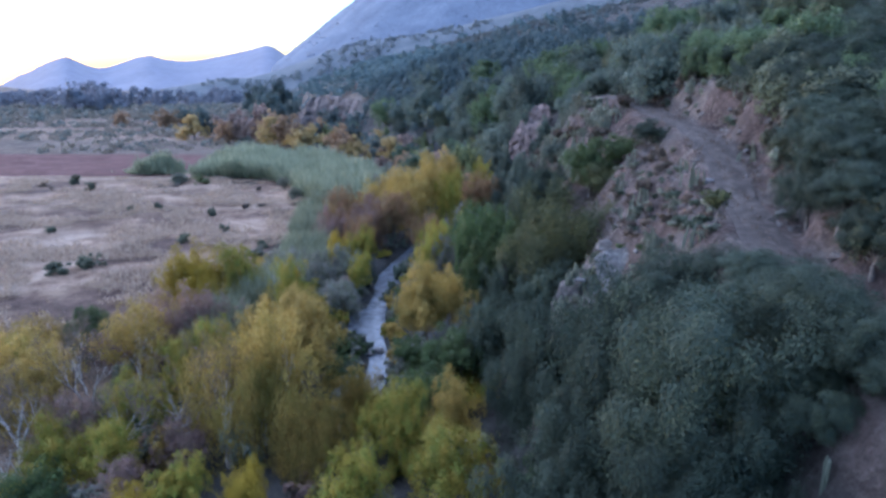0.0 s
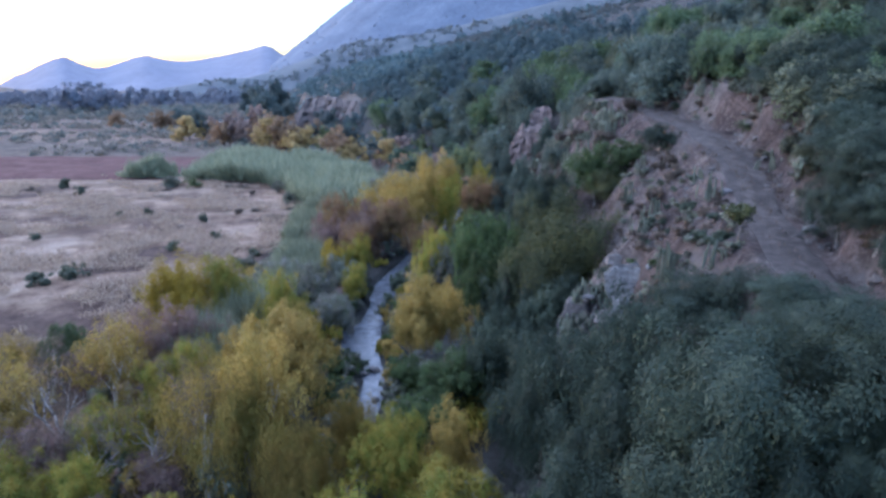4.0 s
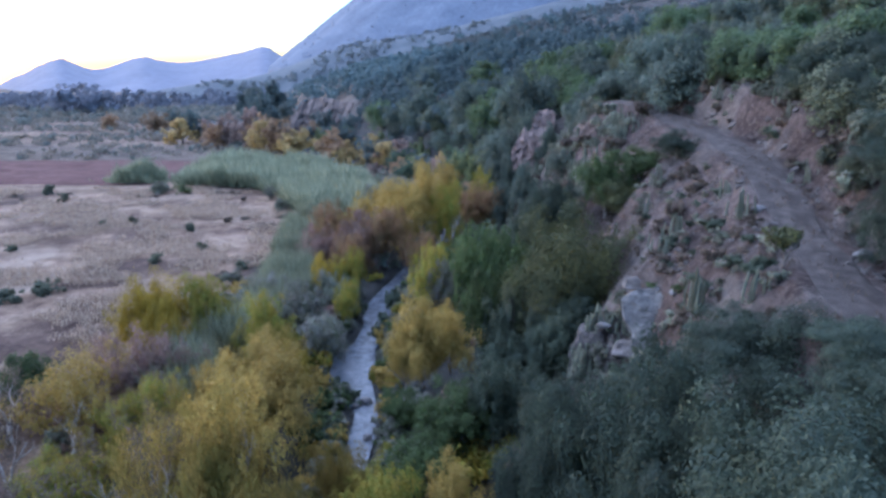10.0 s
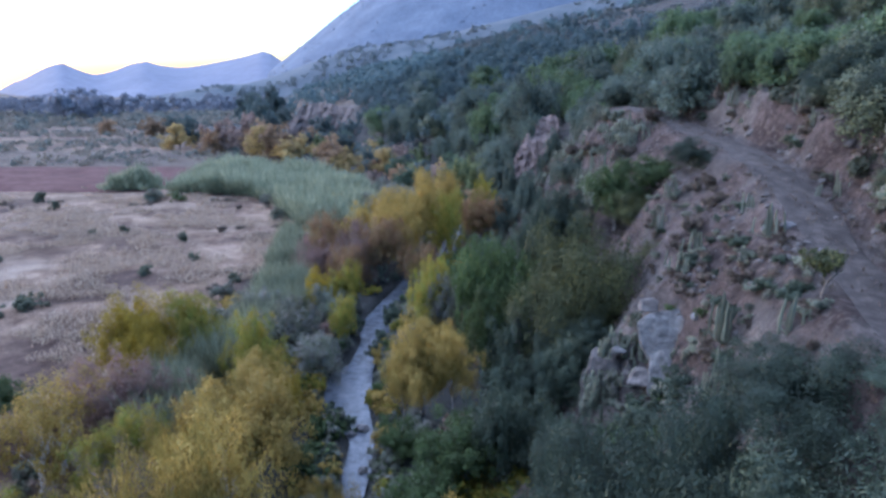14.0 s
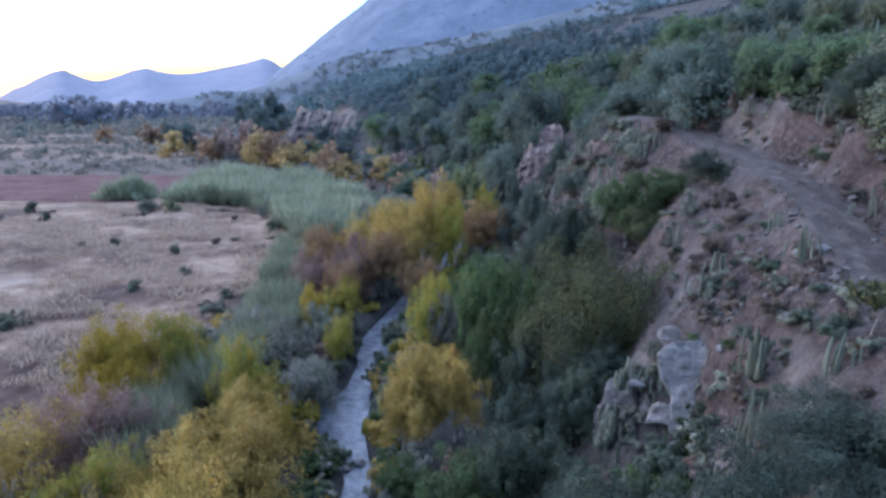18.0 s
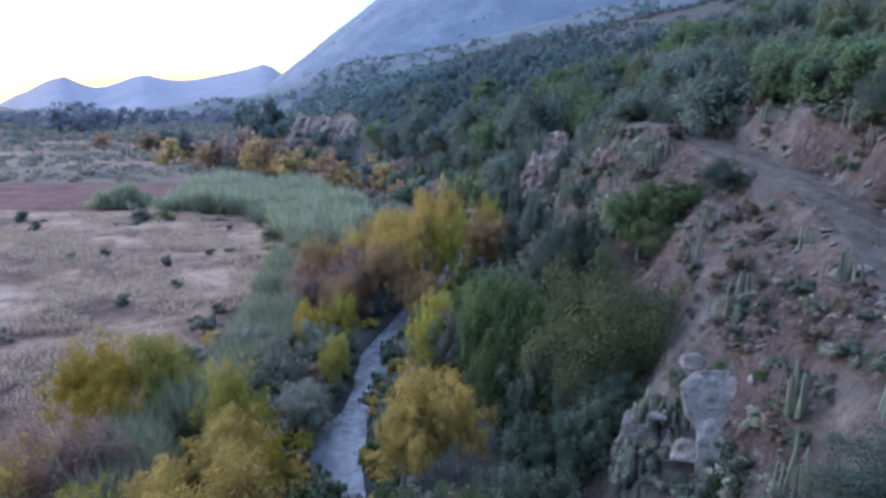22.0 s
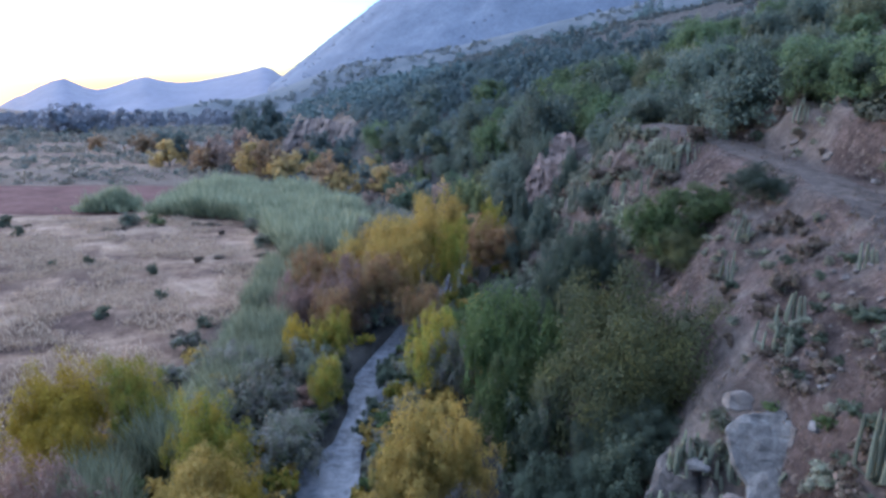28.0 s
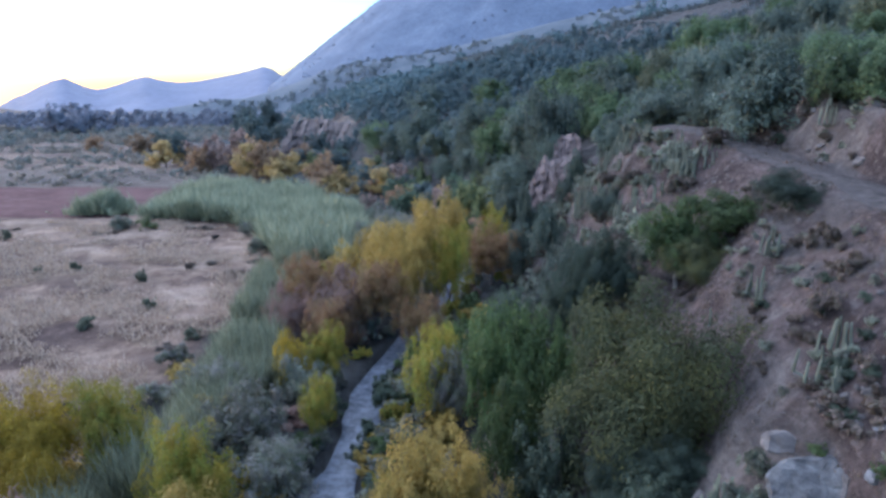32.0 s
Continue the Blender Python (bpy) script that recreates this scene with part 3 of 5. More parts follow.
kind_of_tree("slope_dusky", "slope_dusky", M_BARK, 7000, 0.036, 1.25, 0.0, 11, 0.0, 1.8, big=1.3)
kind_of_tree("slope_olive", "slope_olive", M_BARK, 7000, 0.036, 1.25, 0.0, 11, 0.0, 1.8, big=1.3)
kind_of_tree("scrub", "field", M_BARK, 700, 0.11, 0.9, 0.0, 7, 0.0, 2.2, big=1.7)
kind_of_tree("sage_scrub", "sage", M_BARK, 600, 0.09, 0.9, 0.0, 8, 0.0, 3.2, big=1.5)
kind_of_tree("dry_scrub", "dry", M_BARK, 600, 0.09, 0.8, 0.0, 8, 0.0, 3.2, big=1.5)
for low in ("grey", "sage", "mauve", "green", "lime", "dusky", "gold"):
    kind_of_tree("low_" + low, low, M_BARK, 1500, 0.06, 1.0, 0.0, 10, 0.0, 2.8, big=1.4)
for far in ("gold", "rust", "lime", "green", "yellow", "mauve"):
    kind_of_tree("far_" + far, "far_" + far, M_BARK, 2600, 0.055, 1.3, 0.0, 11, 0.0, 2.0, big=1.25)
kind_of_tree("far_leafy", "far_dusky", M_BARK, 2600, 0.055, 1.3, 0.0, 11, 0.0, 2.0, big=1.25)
LABELS = {
    "willow": ("golden drooping willow tree beside the stream", "tree"),
    "yellow": ("bright yellow autumn tree on the valley floor", "tree"),
    "lime": ("yellow-green bushy tree by the stream", "tree"),
    "rust": ("rust-brown autumn tree in the stream thicket", "tree"),
    "gold": ("ochre-gold autumn tree near the water", "tree"),
    "mauve": ("dull purple-brown leafless twiggy bush", "bush"),
    "green": ("fresh green leafy tree in the stream thicket", "tree"),
    "olive": ("dense round dark olive-green tree", "tree"),
    "thorn": ("tall dense grey-olive thorn tree on the slope", "tree"),
    "dusky": ("dense dark grey-green tree on the slope", "tree"),
    "leafy": ("dark grey-green leafy tree on the lower slope", "tree"),
    "sage": ("pale grey-green shrub near the stream", "shrub"),
    "grey": ("grey half-bare shrub in the thicket", "shrub"),
    "sparse": ("thin ochre autumn tree with pale limbs showing", "tree"),
    "sapling": ("small thin olive tree at the edge of the track", "tree"),
    "bare": ("pale bare-branched tree with few leaves", "tree"),
    "low_grey": ("low grey twiggy undergrowth bush", "bush"),
    "low_sage": ("low pale grey-green undergrowth bush", "bush"),
    "low_mauve": ("low purple-brown dry undergrowth bush", "bush"),
    "low_green": ("low green undergrowth bush", "bush"),
    "low_lime": ("low yellow-green undergrowth bush", "bush"),
    "low_dusky": ("low dark green undergrowth bush", "bush"),
    "low_gold": ("low ochre autumn undergrowth bush", "bush"),
    "slope_green": ("green hillside tree among scrub", "tree"),
    "slope_dusky": ("dark grey-green hillside tree among scrub", "tree"),
    "slope_olive": ("dark olive hillside tree among scrub", "tree"),
    "far_gold": ("ochre autumn tree in the valley distance", "tree"),
    "far_rust": ("russet autumn tree in the valley distance", "tree"),
    "far_mauve": ("dull purple-brown tree in the valley distance", "tree"),
    "far_lime": ("yellow-green tree in the valley distance", "tree"),
    "far_green": ("green tree in the valley distance", "tree"),
    "far_yellow": ("yellow tree in the valley distance", "tree"),
    "far_leafy": ("dark grey-green tree in the valley distance", "tree"),
    "scrub": ("small dark green scrub bush on dry ground", "bush"),
    "sage_scrub": ("small grey-green scrub bush on dry ground", "bush"),
    "dry_scrub": ("small dry brownish scrub bush on dry ground", "bush"),
}
rnd = random.Random(5)


def plant(kind, x, y, top, r, group="", z=None):
    """A tree or bush whose crown reaches the height top, with radius r."""
    made, hr = KINDS[kind]
    trunk, crown = made[rnd.randrange(len(made))]
    z = min(ground_z(x, y), top - (2.0 if kind in ("olive", "thorn") and r > 3 else 1.1 if r > 1.3 else 0.0) * r) if z is None else z
    label, cat = LABELS[kind]
    root = new(kind.replace("slope_", "").replace("low_", "").replace("far_", "").replace("_scrub", "").replace("scrub", "dark") + "_" + cat)
    root.matrix_basis = Matrix.Translation((x, y, z - 0.05)) @ Matrix.Rotation(rnd.uniform(0, 6.28), 4, "Z") @ Matrix.Diagonal((r, r, max(top - z, 0.3) / hr, 1))
    tagged(root, label, cat, group)
    part("trunk", trunk, None, root)
    part("crown", crown, None, root)
    return root


# ---- trees along the stream and the foot of the slope ----
for kind, x, y, top, r in (
    ("willow", -7.2, 24.6, 5.2, 3.3), ("willow", -4.8, 22.5, 3.2, 1.8), ("willow", -9.6, 27.4, 3.8, 2.0), ("gold", -6.7, 29.2, 4.6, 2.2), ("lime", -11.4, 29.0, 3.7, 1.7), ("gold", -8.7, 28.6, 4.7, 2.0), ("sparse", -7.6, 27.8, 5.0, 1.8),
    ("gold", -18.2, 26.7, 4.0, 2.3), ("sparse", -15.2, 30.6, 4.0, 2.2), ("sparse", -14.2, 27.9, 4.4, 2.2), ("bare", -14.8, 25.5, 5.3, 2.2), ("bare", -16.8, 22.8, 4.8, 2.1), ("bare", -11.0, 23.4, 4.6, 1.8), ("bare", -18.6, 30.4, 3.6, 1.9), ("bare", -13.0, 22.7, 4.3, 1.8), ("sparse", -6.4, 24.4, 5.7, 1.8), ("bare", -8.3, 23.0, 5.6, 2.0), ("bare", -10.4, 26.2, 4.6, 1.7), ("bare", -15.7, 20.7, 3.7, 1.6),
    ("lime", -12.5, 24.3, 3.1, 1.6), ("lime", -14.3, 21.6, 2.9, 1.6), ("lime", -12.2, 21.4, 2.7, 1.4), ("lime", -11.9, 27.6, 3.5, 1.6), ("gold", -17.2, 24.6, 3.2, 1.7), ("lime", -19.4, 23.6, 2.8, 1.8), ("lime", -20.2, 28.6, 3.0, 2.0),
    ("lime", -8.9, 20.0, 2.3, 1.3), ("yellow", -6.7, 19.9, 2.2, 0.9), ("yellow", -10.2, 18.6, 2.2, 1.0), ("green", -19.3, 33.0, 2.6, 1.6), ("mauve", -11.2, 20.2, 2.0, 1.3), ("mauve", -15.2, 24.0, 2.4, 1.6), ("mauve", -9.9, 22.3, 2.3, 1.4), ("green", -14.0, 19.2, 2.2, 1.4),
    ("lime", 0.5, 19.9, 3.8, 2.0), ("lime", -1.5, 22.9, 3.6, 1.4), ("gold", 0.6, 23.6, 3.7, 1.3), ("lime", -3.0, 19.8, 3.0, 1.6), ("willow", -3.4, 25.6, 2.6, 1.2), ("mauve", -16.6, 31.5, 2.4, 2.0), ("gold", -21.5, 31.0, 2.8, 1.9), ("sparse", -21.0, 26.0, 3.6, 2.0),
):
    plant(kind, x, y, top, r, "trees along the stream")
for kind, x, y, top, r in (
    ("thorn", 9.2, 15.0, 8.6, 1.4), ("gold", -0.8, 35.3, 4.9, 1.9), ("gold", 0.6, 35.7, 4.0, 1.5), ("gold", -1.8, 34.8, 3.0, 1.1), ("lime", -0.8, 44.9, 4.6, 1.7), ("grey", 0.0, 44.2, 3.8, 1.6), ("green", 0.8, 29.0, 3.2, 1.9), ("green", -0.6, 27.0, 2.4, 1.5),
    ("green", 2.4, 42.2, 6.5, 1.9), ("green", 4.1, 41.6, 6.2, 1.8), ("green", 2.3, 38.4, 5.0, 1.6), ("leafy", 3.4, 37.2, 4.4, 1.5), ("leafy", 3.6, 30.6, 3.4, 1.6), ("olive", 7.35, 38.0, 8.4, 4.15), ("dusky", 4.6, 33.8, 4.0, 1.6), ("dusky", 6.5, 34.2, 5.0, 1.6), ("dusky", 5.9, 35.2, 4.6, 1.6),
    ("dusky", 5.8, 45.4, 8.0, 1.7), ("dusky", 7.5, 45.8, 8.7, 1.8), ("green", 10.2, 44.8, 10.4, 2.0), ("green", 12.0, 44.4, 10.7, 1.9), ("olive", 10.6, 43.8, 8.9, 2.0), ("dusky", 13.2, 42.2, 11.9, 1.5),
    ("thorn", 7.4, 16.6, 9.8, 3.4), ("thorn", 9.7, 15.4, 10.3, 2.1), ("lime", -2.4, 24.6, 2.4, 1.5), ("green", -1.6, 31.5, 1.6, 1.0), ("dusky", 5.3, 20.6, 8.8, 2.8), ("dusky", 3.8, 22.8, 7.2, 2.1), ("dusky", 8.5, 22.0, 9.4, 2.2),
    ("dusky", 3.6, 16.6, 6.0, 2.4), ("dusky", 6.4, 22.4, 7.8, 1.8), ("dusky", 5.0, 17.6, 7.4, 2.2), ("leafy", 4.6, 26.0, 4.6, 1.5), ("leafy", 4.2, 28.4, 3.8, 1.3), ("leafy", 2.1, 29.4, 4.4, 1.3), ("thorn", 6.6, 19.4, 8.6, 2.2), ("dusky", 10.3, 17.6, 10.1, 1.7), ("thorn", 10.6, 14.6, 9.8, 1.7), ("thorn", 9.6, 15.6, 9.4, 1.5), ("dusky", 10.1, 20.0, 9.7, 1.3), ("dusky", 6.8, 13.8, 7.7, 1.7), ("dusky", 5.4, 14.4, 6.8, 1.6), ("dusky", 9.4, 18.4, 9.9, 1.5), ("leafy", 3.0, 34.0, 3.2, 1.4), ("sage", 2.2, 32.0, 2.2, 1.3), ("leafy", 5.4, 33.0, 4.8, 1.4), ("green", 1.6, 47.0, 4.4, 1.8), ("leafy", 3.4, 50.5, 4.6, 1.8),
):
    plant(kind, x, y, top, r, "trees at the foot of the slope")
for kind, x, y, top, r in (
    ("yellow", -15.4, 38.6, 4.6, 1.9), ("yellow", -16.2, 38.0, 3.8, 1.6), ("lime", -13.1, 39.8, 4.4, 1.8), ("lime", -12.3, 39.0, 3.4, 1.4), ("yellow", -14.4, 36.2, 3.6, 1.5), ("mauve", -14.2, 33.0, 3.9, 2.2), ("mauve", -12.4, 32.6, 3.5, 1.8), ("mauve", -15.9, 34.0, 2.8, 1.7), ("grey", -10.4, 39.6, 2.2, 1.6),
    ("lime", -8.9, 36.2, 4.6, 1.7), ("gold", -7.9, 34.2, 3.6, 1.7), ("yellow", -6.9, 34.2, 2.6, 1.0), ("yellow", -8.0, 47.4, 3.2, 0.9), ("lime", -6.2, 48.0, 3.4, 1.4),
    ("lime", -5.9, 43.5, 2.6, 1.1), ("grey", -8.2, 41.5, 3.0, 2.3), ("grey", -11.5, 46.5, 2.2, 2.2), ("grey", -6.6, 38.5, 2.4, 1.8), ("sage", -7.0, 46.0, 2.4, 1.5),
):
    plant(kind, x, y, top, r, "bushes left of the stream")
for kind, x, y, top, r in (
    ("rust", -8.4, 56.6, 4.7, 2.4), ("rust", -4.4, 55.0, 4.7, 2.3), ("rust", -6.8, 52.4, 3.3, 1.8), ("mauve", -6.3, 54.6, 4.4, 2.2), ("gold", -6.4, 58.0, 5.2, 2.0), ("mauve", -9.6, 54.6, 3.4, 1.8), ("gold", -3.0, 57.6, 5.0, 1.8), ("gold", -3.4, 60.0, 6.0, 2.6),
    ("gold", -1.8, 63.2, 7.0, 2.2), ("lime", 0.2, 62.0, 5.4, 2.0), ("rust", 3.4, 66.0, 4.7, 2.7), ("gold", 0.6, 70.0, 6.4, 2.4), ("lime", 4.0, 70.4, 5.4, 1.8),
    ("rust", -1.8, 53.0, 3.2, 1.6), ("gold", -5.0, 64.0, 5.0, 2.4), ("sage", -7.6, 74.0, 2.8, 2.4), ("grey", -4.5, 76.0, 3.4, 2.6),
):
    plant(kind, x, y, top, r, "autumn thicket on the stream")
for kind, x, y, top, r in (
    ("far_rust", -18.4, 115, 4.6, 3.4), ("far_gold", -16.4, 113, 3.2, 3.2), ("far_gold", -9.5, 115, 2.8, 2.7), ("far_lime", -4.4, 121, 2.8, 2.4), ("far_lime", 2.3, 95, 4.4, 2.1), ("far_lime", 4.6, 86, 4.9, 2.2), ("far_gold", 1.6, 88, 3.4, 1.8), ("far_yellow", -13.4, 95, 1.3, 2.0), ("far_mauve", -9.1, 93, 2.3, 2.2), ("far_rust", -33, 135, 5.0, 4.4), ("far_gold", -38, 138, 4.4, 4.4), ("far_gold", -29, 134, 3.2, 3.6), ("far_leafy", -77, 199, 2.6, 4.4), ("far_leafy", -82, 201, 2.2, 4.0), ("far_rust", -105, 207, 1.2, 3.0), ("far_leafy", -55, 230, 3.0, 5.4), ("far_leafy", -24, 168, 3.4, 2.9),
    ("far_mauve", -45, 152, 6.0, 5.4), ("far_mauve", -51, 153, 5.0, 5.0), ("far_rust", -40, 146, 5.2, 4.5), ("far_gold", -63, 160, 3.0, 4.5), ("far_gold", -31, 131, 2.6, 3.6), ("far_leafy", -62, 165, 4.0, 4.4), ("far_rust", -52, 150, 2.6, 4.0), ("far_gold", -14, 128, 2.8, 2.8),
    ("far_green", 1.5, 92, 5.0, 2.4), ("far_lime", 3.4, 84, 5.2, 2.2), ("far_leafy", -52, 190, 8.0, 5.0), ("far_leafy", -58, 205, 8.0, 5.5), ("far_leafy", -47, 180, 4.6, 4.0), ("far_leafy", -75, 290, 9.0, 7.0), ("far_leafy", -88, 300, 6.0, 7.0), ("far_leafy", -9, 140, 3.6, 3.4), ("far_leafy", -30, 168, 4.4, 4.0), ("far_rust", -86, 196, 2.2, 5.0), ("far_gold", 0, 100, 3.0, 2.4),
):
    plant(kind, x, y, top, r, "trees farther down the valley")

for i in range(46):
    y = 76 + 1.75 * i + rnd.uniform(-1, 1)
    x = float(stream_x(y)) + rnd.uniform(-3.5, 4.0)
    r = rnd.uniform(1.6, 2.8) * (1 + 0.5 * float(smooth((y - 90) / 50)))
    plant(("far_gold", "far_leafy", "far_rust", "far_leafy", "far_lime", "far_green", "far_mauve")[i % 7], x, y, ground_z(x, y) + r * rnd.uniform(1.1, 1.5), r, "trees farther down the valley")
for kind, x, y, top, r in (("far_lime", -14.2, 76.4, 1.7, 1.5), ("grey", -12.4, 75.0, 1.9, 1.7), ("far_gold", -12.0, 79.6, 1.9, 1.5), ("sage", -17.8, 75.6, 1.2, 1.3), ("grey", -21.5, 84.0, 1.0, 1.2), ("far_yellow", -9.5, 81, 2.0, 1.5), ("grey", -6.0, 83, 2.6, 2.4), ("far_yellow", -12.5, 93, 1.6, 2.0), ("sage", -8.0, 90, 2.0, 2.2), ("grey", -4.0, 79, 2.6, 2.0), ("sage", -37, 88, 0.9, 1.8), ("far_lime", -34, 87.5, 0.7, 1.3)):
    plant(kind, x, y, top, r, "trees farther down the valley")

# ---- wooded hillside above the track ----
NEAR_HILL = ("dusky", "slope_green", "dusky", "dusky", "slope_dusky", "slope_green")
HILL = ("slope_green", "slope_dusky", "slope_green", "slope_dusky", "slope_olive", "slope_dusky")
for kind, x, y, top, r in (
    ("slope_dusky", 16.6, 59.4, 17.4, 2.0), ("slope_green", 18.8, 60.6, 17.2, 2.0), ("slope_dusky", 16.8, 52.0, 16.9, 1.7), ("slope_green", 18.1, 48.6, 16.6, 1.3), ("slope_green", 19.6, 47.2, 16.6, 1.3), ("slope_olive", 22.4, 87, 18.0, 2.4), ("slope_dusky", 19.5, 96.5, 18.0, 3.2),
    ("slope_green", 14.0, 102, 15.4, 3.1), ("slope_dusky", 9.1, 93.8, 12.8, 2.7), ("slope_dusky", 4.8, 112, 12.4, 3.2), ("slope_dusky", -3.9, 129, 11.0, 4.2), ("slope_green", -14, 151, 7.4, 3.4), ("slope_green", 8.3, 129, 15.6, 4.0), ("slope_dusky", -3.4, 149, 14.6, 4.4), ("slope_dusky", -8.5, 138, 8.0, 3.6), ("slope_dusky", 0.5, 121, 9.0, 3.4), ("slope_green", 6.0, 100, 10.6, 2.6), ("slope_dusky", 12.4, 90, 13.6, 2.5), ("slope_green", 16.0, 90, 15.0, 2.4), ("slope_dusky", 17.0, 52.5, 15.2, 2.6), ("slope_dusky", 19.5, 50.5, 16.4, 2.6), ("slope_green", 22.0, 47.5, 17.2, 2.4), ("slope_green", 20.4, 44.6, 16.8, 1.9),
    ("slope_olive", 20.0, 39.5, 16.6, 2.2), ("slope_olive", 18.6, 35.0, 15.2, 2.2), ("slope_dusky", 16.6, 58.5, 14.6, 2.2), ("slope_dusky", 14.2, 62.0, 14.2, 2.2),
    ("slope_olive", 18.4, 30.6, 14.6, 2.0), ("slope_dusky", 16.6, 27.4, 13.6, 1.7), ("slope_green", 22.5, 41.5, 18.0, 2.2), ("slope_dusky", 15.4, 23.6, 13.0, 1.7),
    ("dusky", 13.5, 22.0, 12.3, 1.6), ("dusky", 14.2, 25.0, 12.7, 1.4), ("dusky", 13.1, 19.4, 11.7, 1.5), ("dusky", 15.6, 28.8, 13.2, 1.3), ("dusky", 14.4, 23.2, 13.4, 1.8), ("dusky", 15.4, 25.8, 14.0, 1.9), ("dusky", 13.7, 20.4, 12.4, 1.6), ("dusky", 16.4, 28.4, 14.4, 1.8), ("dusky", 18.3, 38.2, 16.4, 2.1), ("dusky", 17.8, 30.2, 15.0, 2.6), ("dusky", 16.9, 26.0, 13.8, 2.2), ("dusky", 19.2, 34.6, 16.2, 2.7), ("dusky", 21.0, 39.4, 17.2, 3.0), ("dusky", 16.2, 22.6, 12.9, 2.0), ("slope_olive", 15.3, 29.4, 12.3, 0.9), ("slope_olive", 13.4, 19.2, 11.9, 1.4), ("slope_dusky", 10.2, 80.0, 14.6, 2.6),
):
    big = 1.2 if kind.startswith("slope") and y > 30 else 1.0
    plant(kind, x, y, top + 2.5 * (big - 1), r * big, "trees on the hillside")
taken = []
count = 0
for gy in np.arange(26, 122, 3.3):
    for gx in np.arange(-10, 66, 3.3):
        x, y = gx + rnd.uniform(-1.3, 1.3), gy + rnd.uniform(-1.3, 1.3)
        s, d = x - float(toe(y)), x - float(trail_x(y))
        if y < 66 and d < 4.6 or y >= 66 and s < 2.0:
            continue
        if (x - 10.5) ** 2 / 16 + (y - 72) ** 2 / 49 < 1:
            continue
        dense = 1.15 + 0.5 * float(vnoise(x, y, 11, 61)) - 0.9 * float(smooth((s - 17) / 9)) + 0.25 * float(smooth((y - 66) / 10))
        r = rnd.uniform(1.6, 2.5) * (1 + 0.5 * float(smooth((y - 60) / 40)))
        if rnd.random() > dense or count > 330 or any((x - u) ** 2 + (y - v) ** 2 < (0.62 * (r + w)) ** 2 for u, v, w in taken):
            continue
        count += 1
        taken.append((x, y, r))
        k = (HILL if y > 62 else NEAR_HILL)[rnd.randrange(6)]
        plant(k, x, y, ground_z(x, y) + r * rnd.uniform(1.2, 1.7), r, "trees on the hillside")


def merged(name, mat, spots, n, size, hr=1.2, seed=1):
    """Many distant crowns in one mesh: (x, y, z, radius)."""
    rng = np.random.default_rng(seed)
    cs, as_, bs = [], [], []
    base = []
    for k in range(5):
        p, d = crown_points(rng, n, hr, 0.0, 8, 0, big=1.3)
        nrm = unit(d + 0.45 * rng.normal(size=(n, 3)) + np.array([0, 0, 0.3]))
        a = unit(np.cross(nrm, rng.normal(size=(n, 3))))
        base.append((p, a, unit(np.cross(nrm, a))))
    for i, (x, y, z, r) in enumerate(spots):
        p, a, b = base[i % 5]
        t = rng.uniform(0, 6.28)
        rot = np.array([[math.cos(t), -math.sin(t), 0], [math.sin(t), math.cos(t), 0], [0, 0, 1]])
        s = size * r * rng.uniform(0.7, 1.3, (n, 1))
        cs.append(p @ rot.T * r + np.array([x, y, z]))
        as_.append(a @ rot.T * s)
        bs.append(b @ rot.T * s * 0.55)
    me = quads(name, np.concatenate(cs), np.concatenate(as_), np.concatenate(bs))
    me.materials.append(mat)
    return new(name, me)


spots = []
for gy in np.arange(118, 420, 4.4):
    for gx in np.arange(-130, 150, 4.4):
        x, y = gx + rnd.uniform(-2.3, 2.3), gy + rnd.uniform(-2.3, 2.3)
        s = x - float(toe(y))
        if s < 2 or s > 150 or ((x + 32) ** 2 / 120 + (y - 186) ** 2 / 90 < 1):
            continue
        dense = (1.05 + 0.5 * float(vnoise(x, y, 22, 67))) * (1 - float(smooth((s - 32) / 16))) + 0.02
        if y > 176 and -0.27 < x / y < -0.12:
            dense = dense * 0.22
        if rnd.random() < dense:
            spots.append((x, y, ground_z(x, y) - 0.3, rnd.uniform(2.6, 4.6)))
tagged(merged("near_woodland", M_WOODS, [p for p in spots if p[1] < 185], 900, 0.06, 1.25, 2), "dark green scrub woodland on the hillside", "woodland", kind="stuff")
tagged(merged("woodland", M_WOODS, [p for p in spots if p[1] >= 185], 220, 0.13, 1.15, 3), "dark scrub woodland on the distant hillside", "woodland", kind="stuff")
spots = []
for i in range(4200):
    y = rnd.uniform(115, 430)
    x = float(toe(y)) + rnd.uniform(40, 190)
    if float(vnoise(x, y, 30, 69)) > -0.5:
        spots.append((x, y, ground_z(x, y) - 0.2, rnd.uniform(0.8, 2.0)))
# Blue-grey tint paints haze onto the far slope and foothill scrub.
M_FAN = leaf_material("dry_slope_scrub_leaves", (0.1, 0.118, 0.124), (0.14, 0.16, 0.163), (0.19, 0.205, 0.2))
pale = []
for i in range(1300):
    x, y = rnd.uniform(24, 60), rnd.uniform(40, 105)
    if x - float(toe(y)) > 20 and float(vnoise(x, y, 9, 84)) > -0.35:
        pale.append((x, y, ground_z(x, y) - 0.1, rnd.uniform(0.5, 1.3)))
tagged(merged("hillside_scrub", LEAVES["grey"], pale, 70, 0.2, 1.0, 23), "pale grey-green scrub on the upper hillside", "scrub", kind="stuff")
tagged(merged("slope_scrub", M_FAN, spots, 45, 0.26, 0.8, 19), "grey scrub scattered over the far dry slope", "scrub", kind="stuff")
spots = []
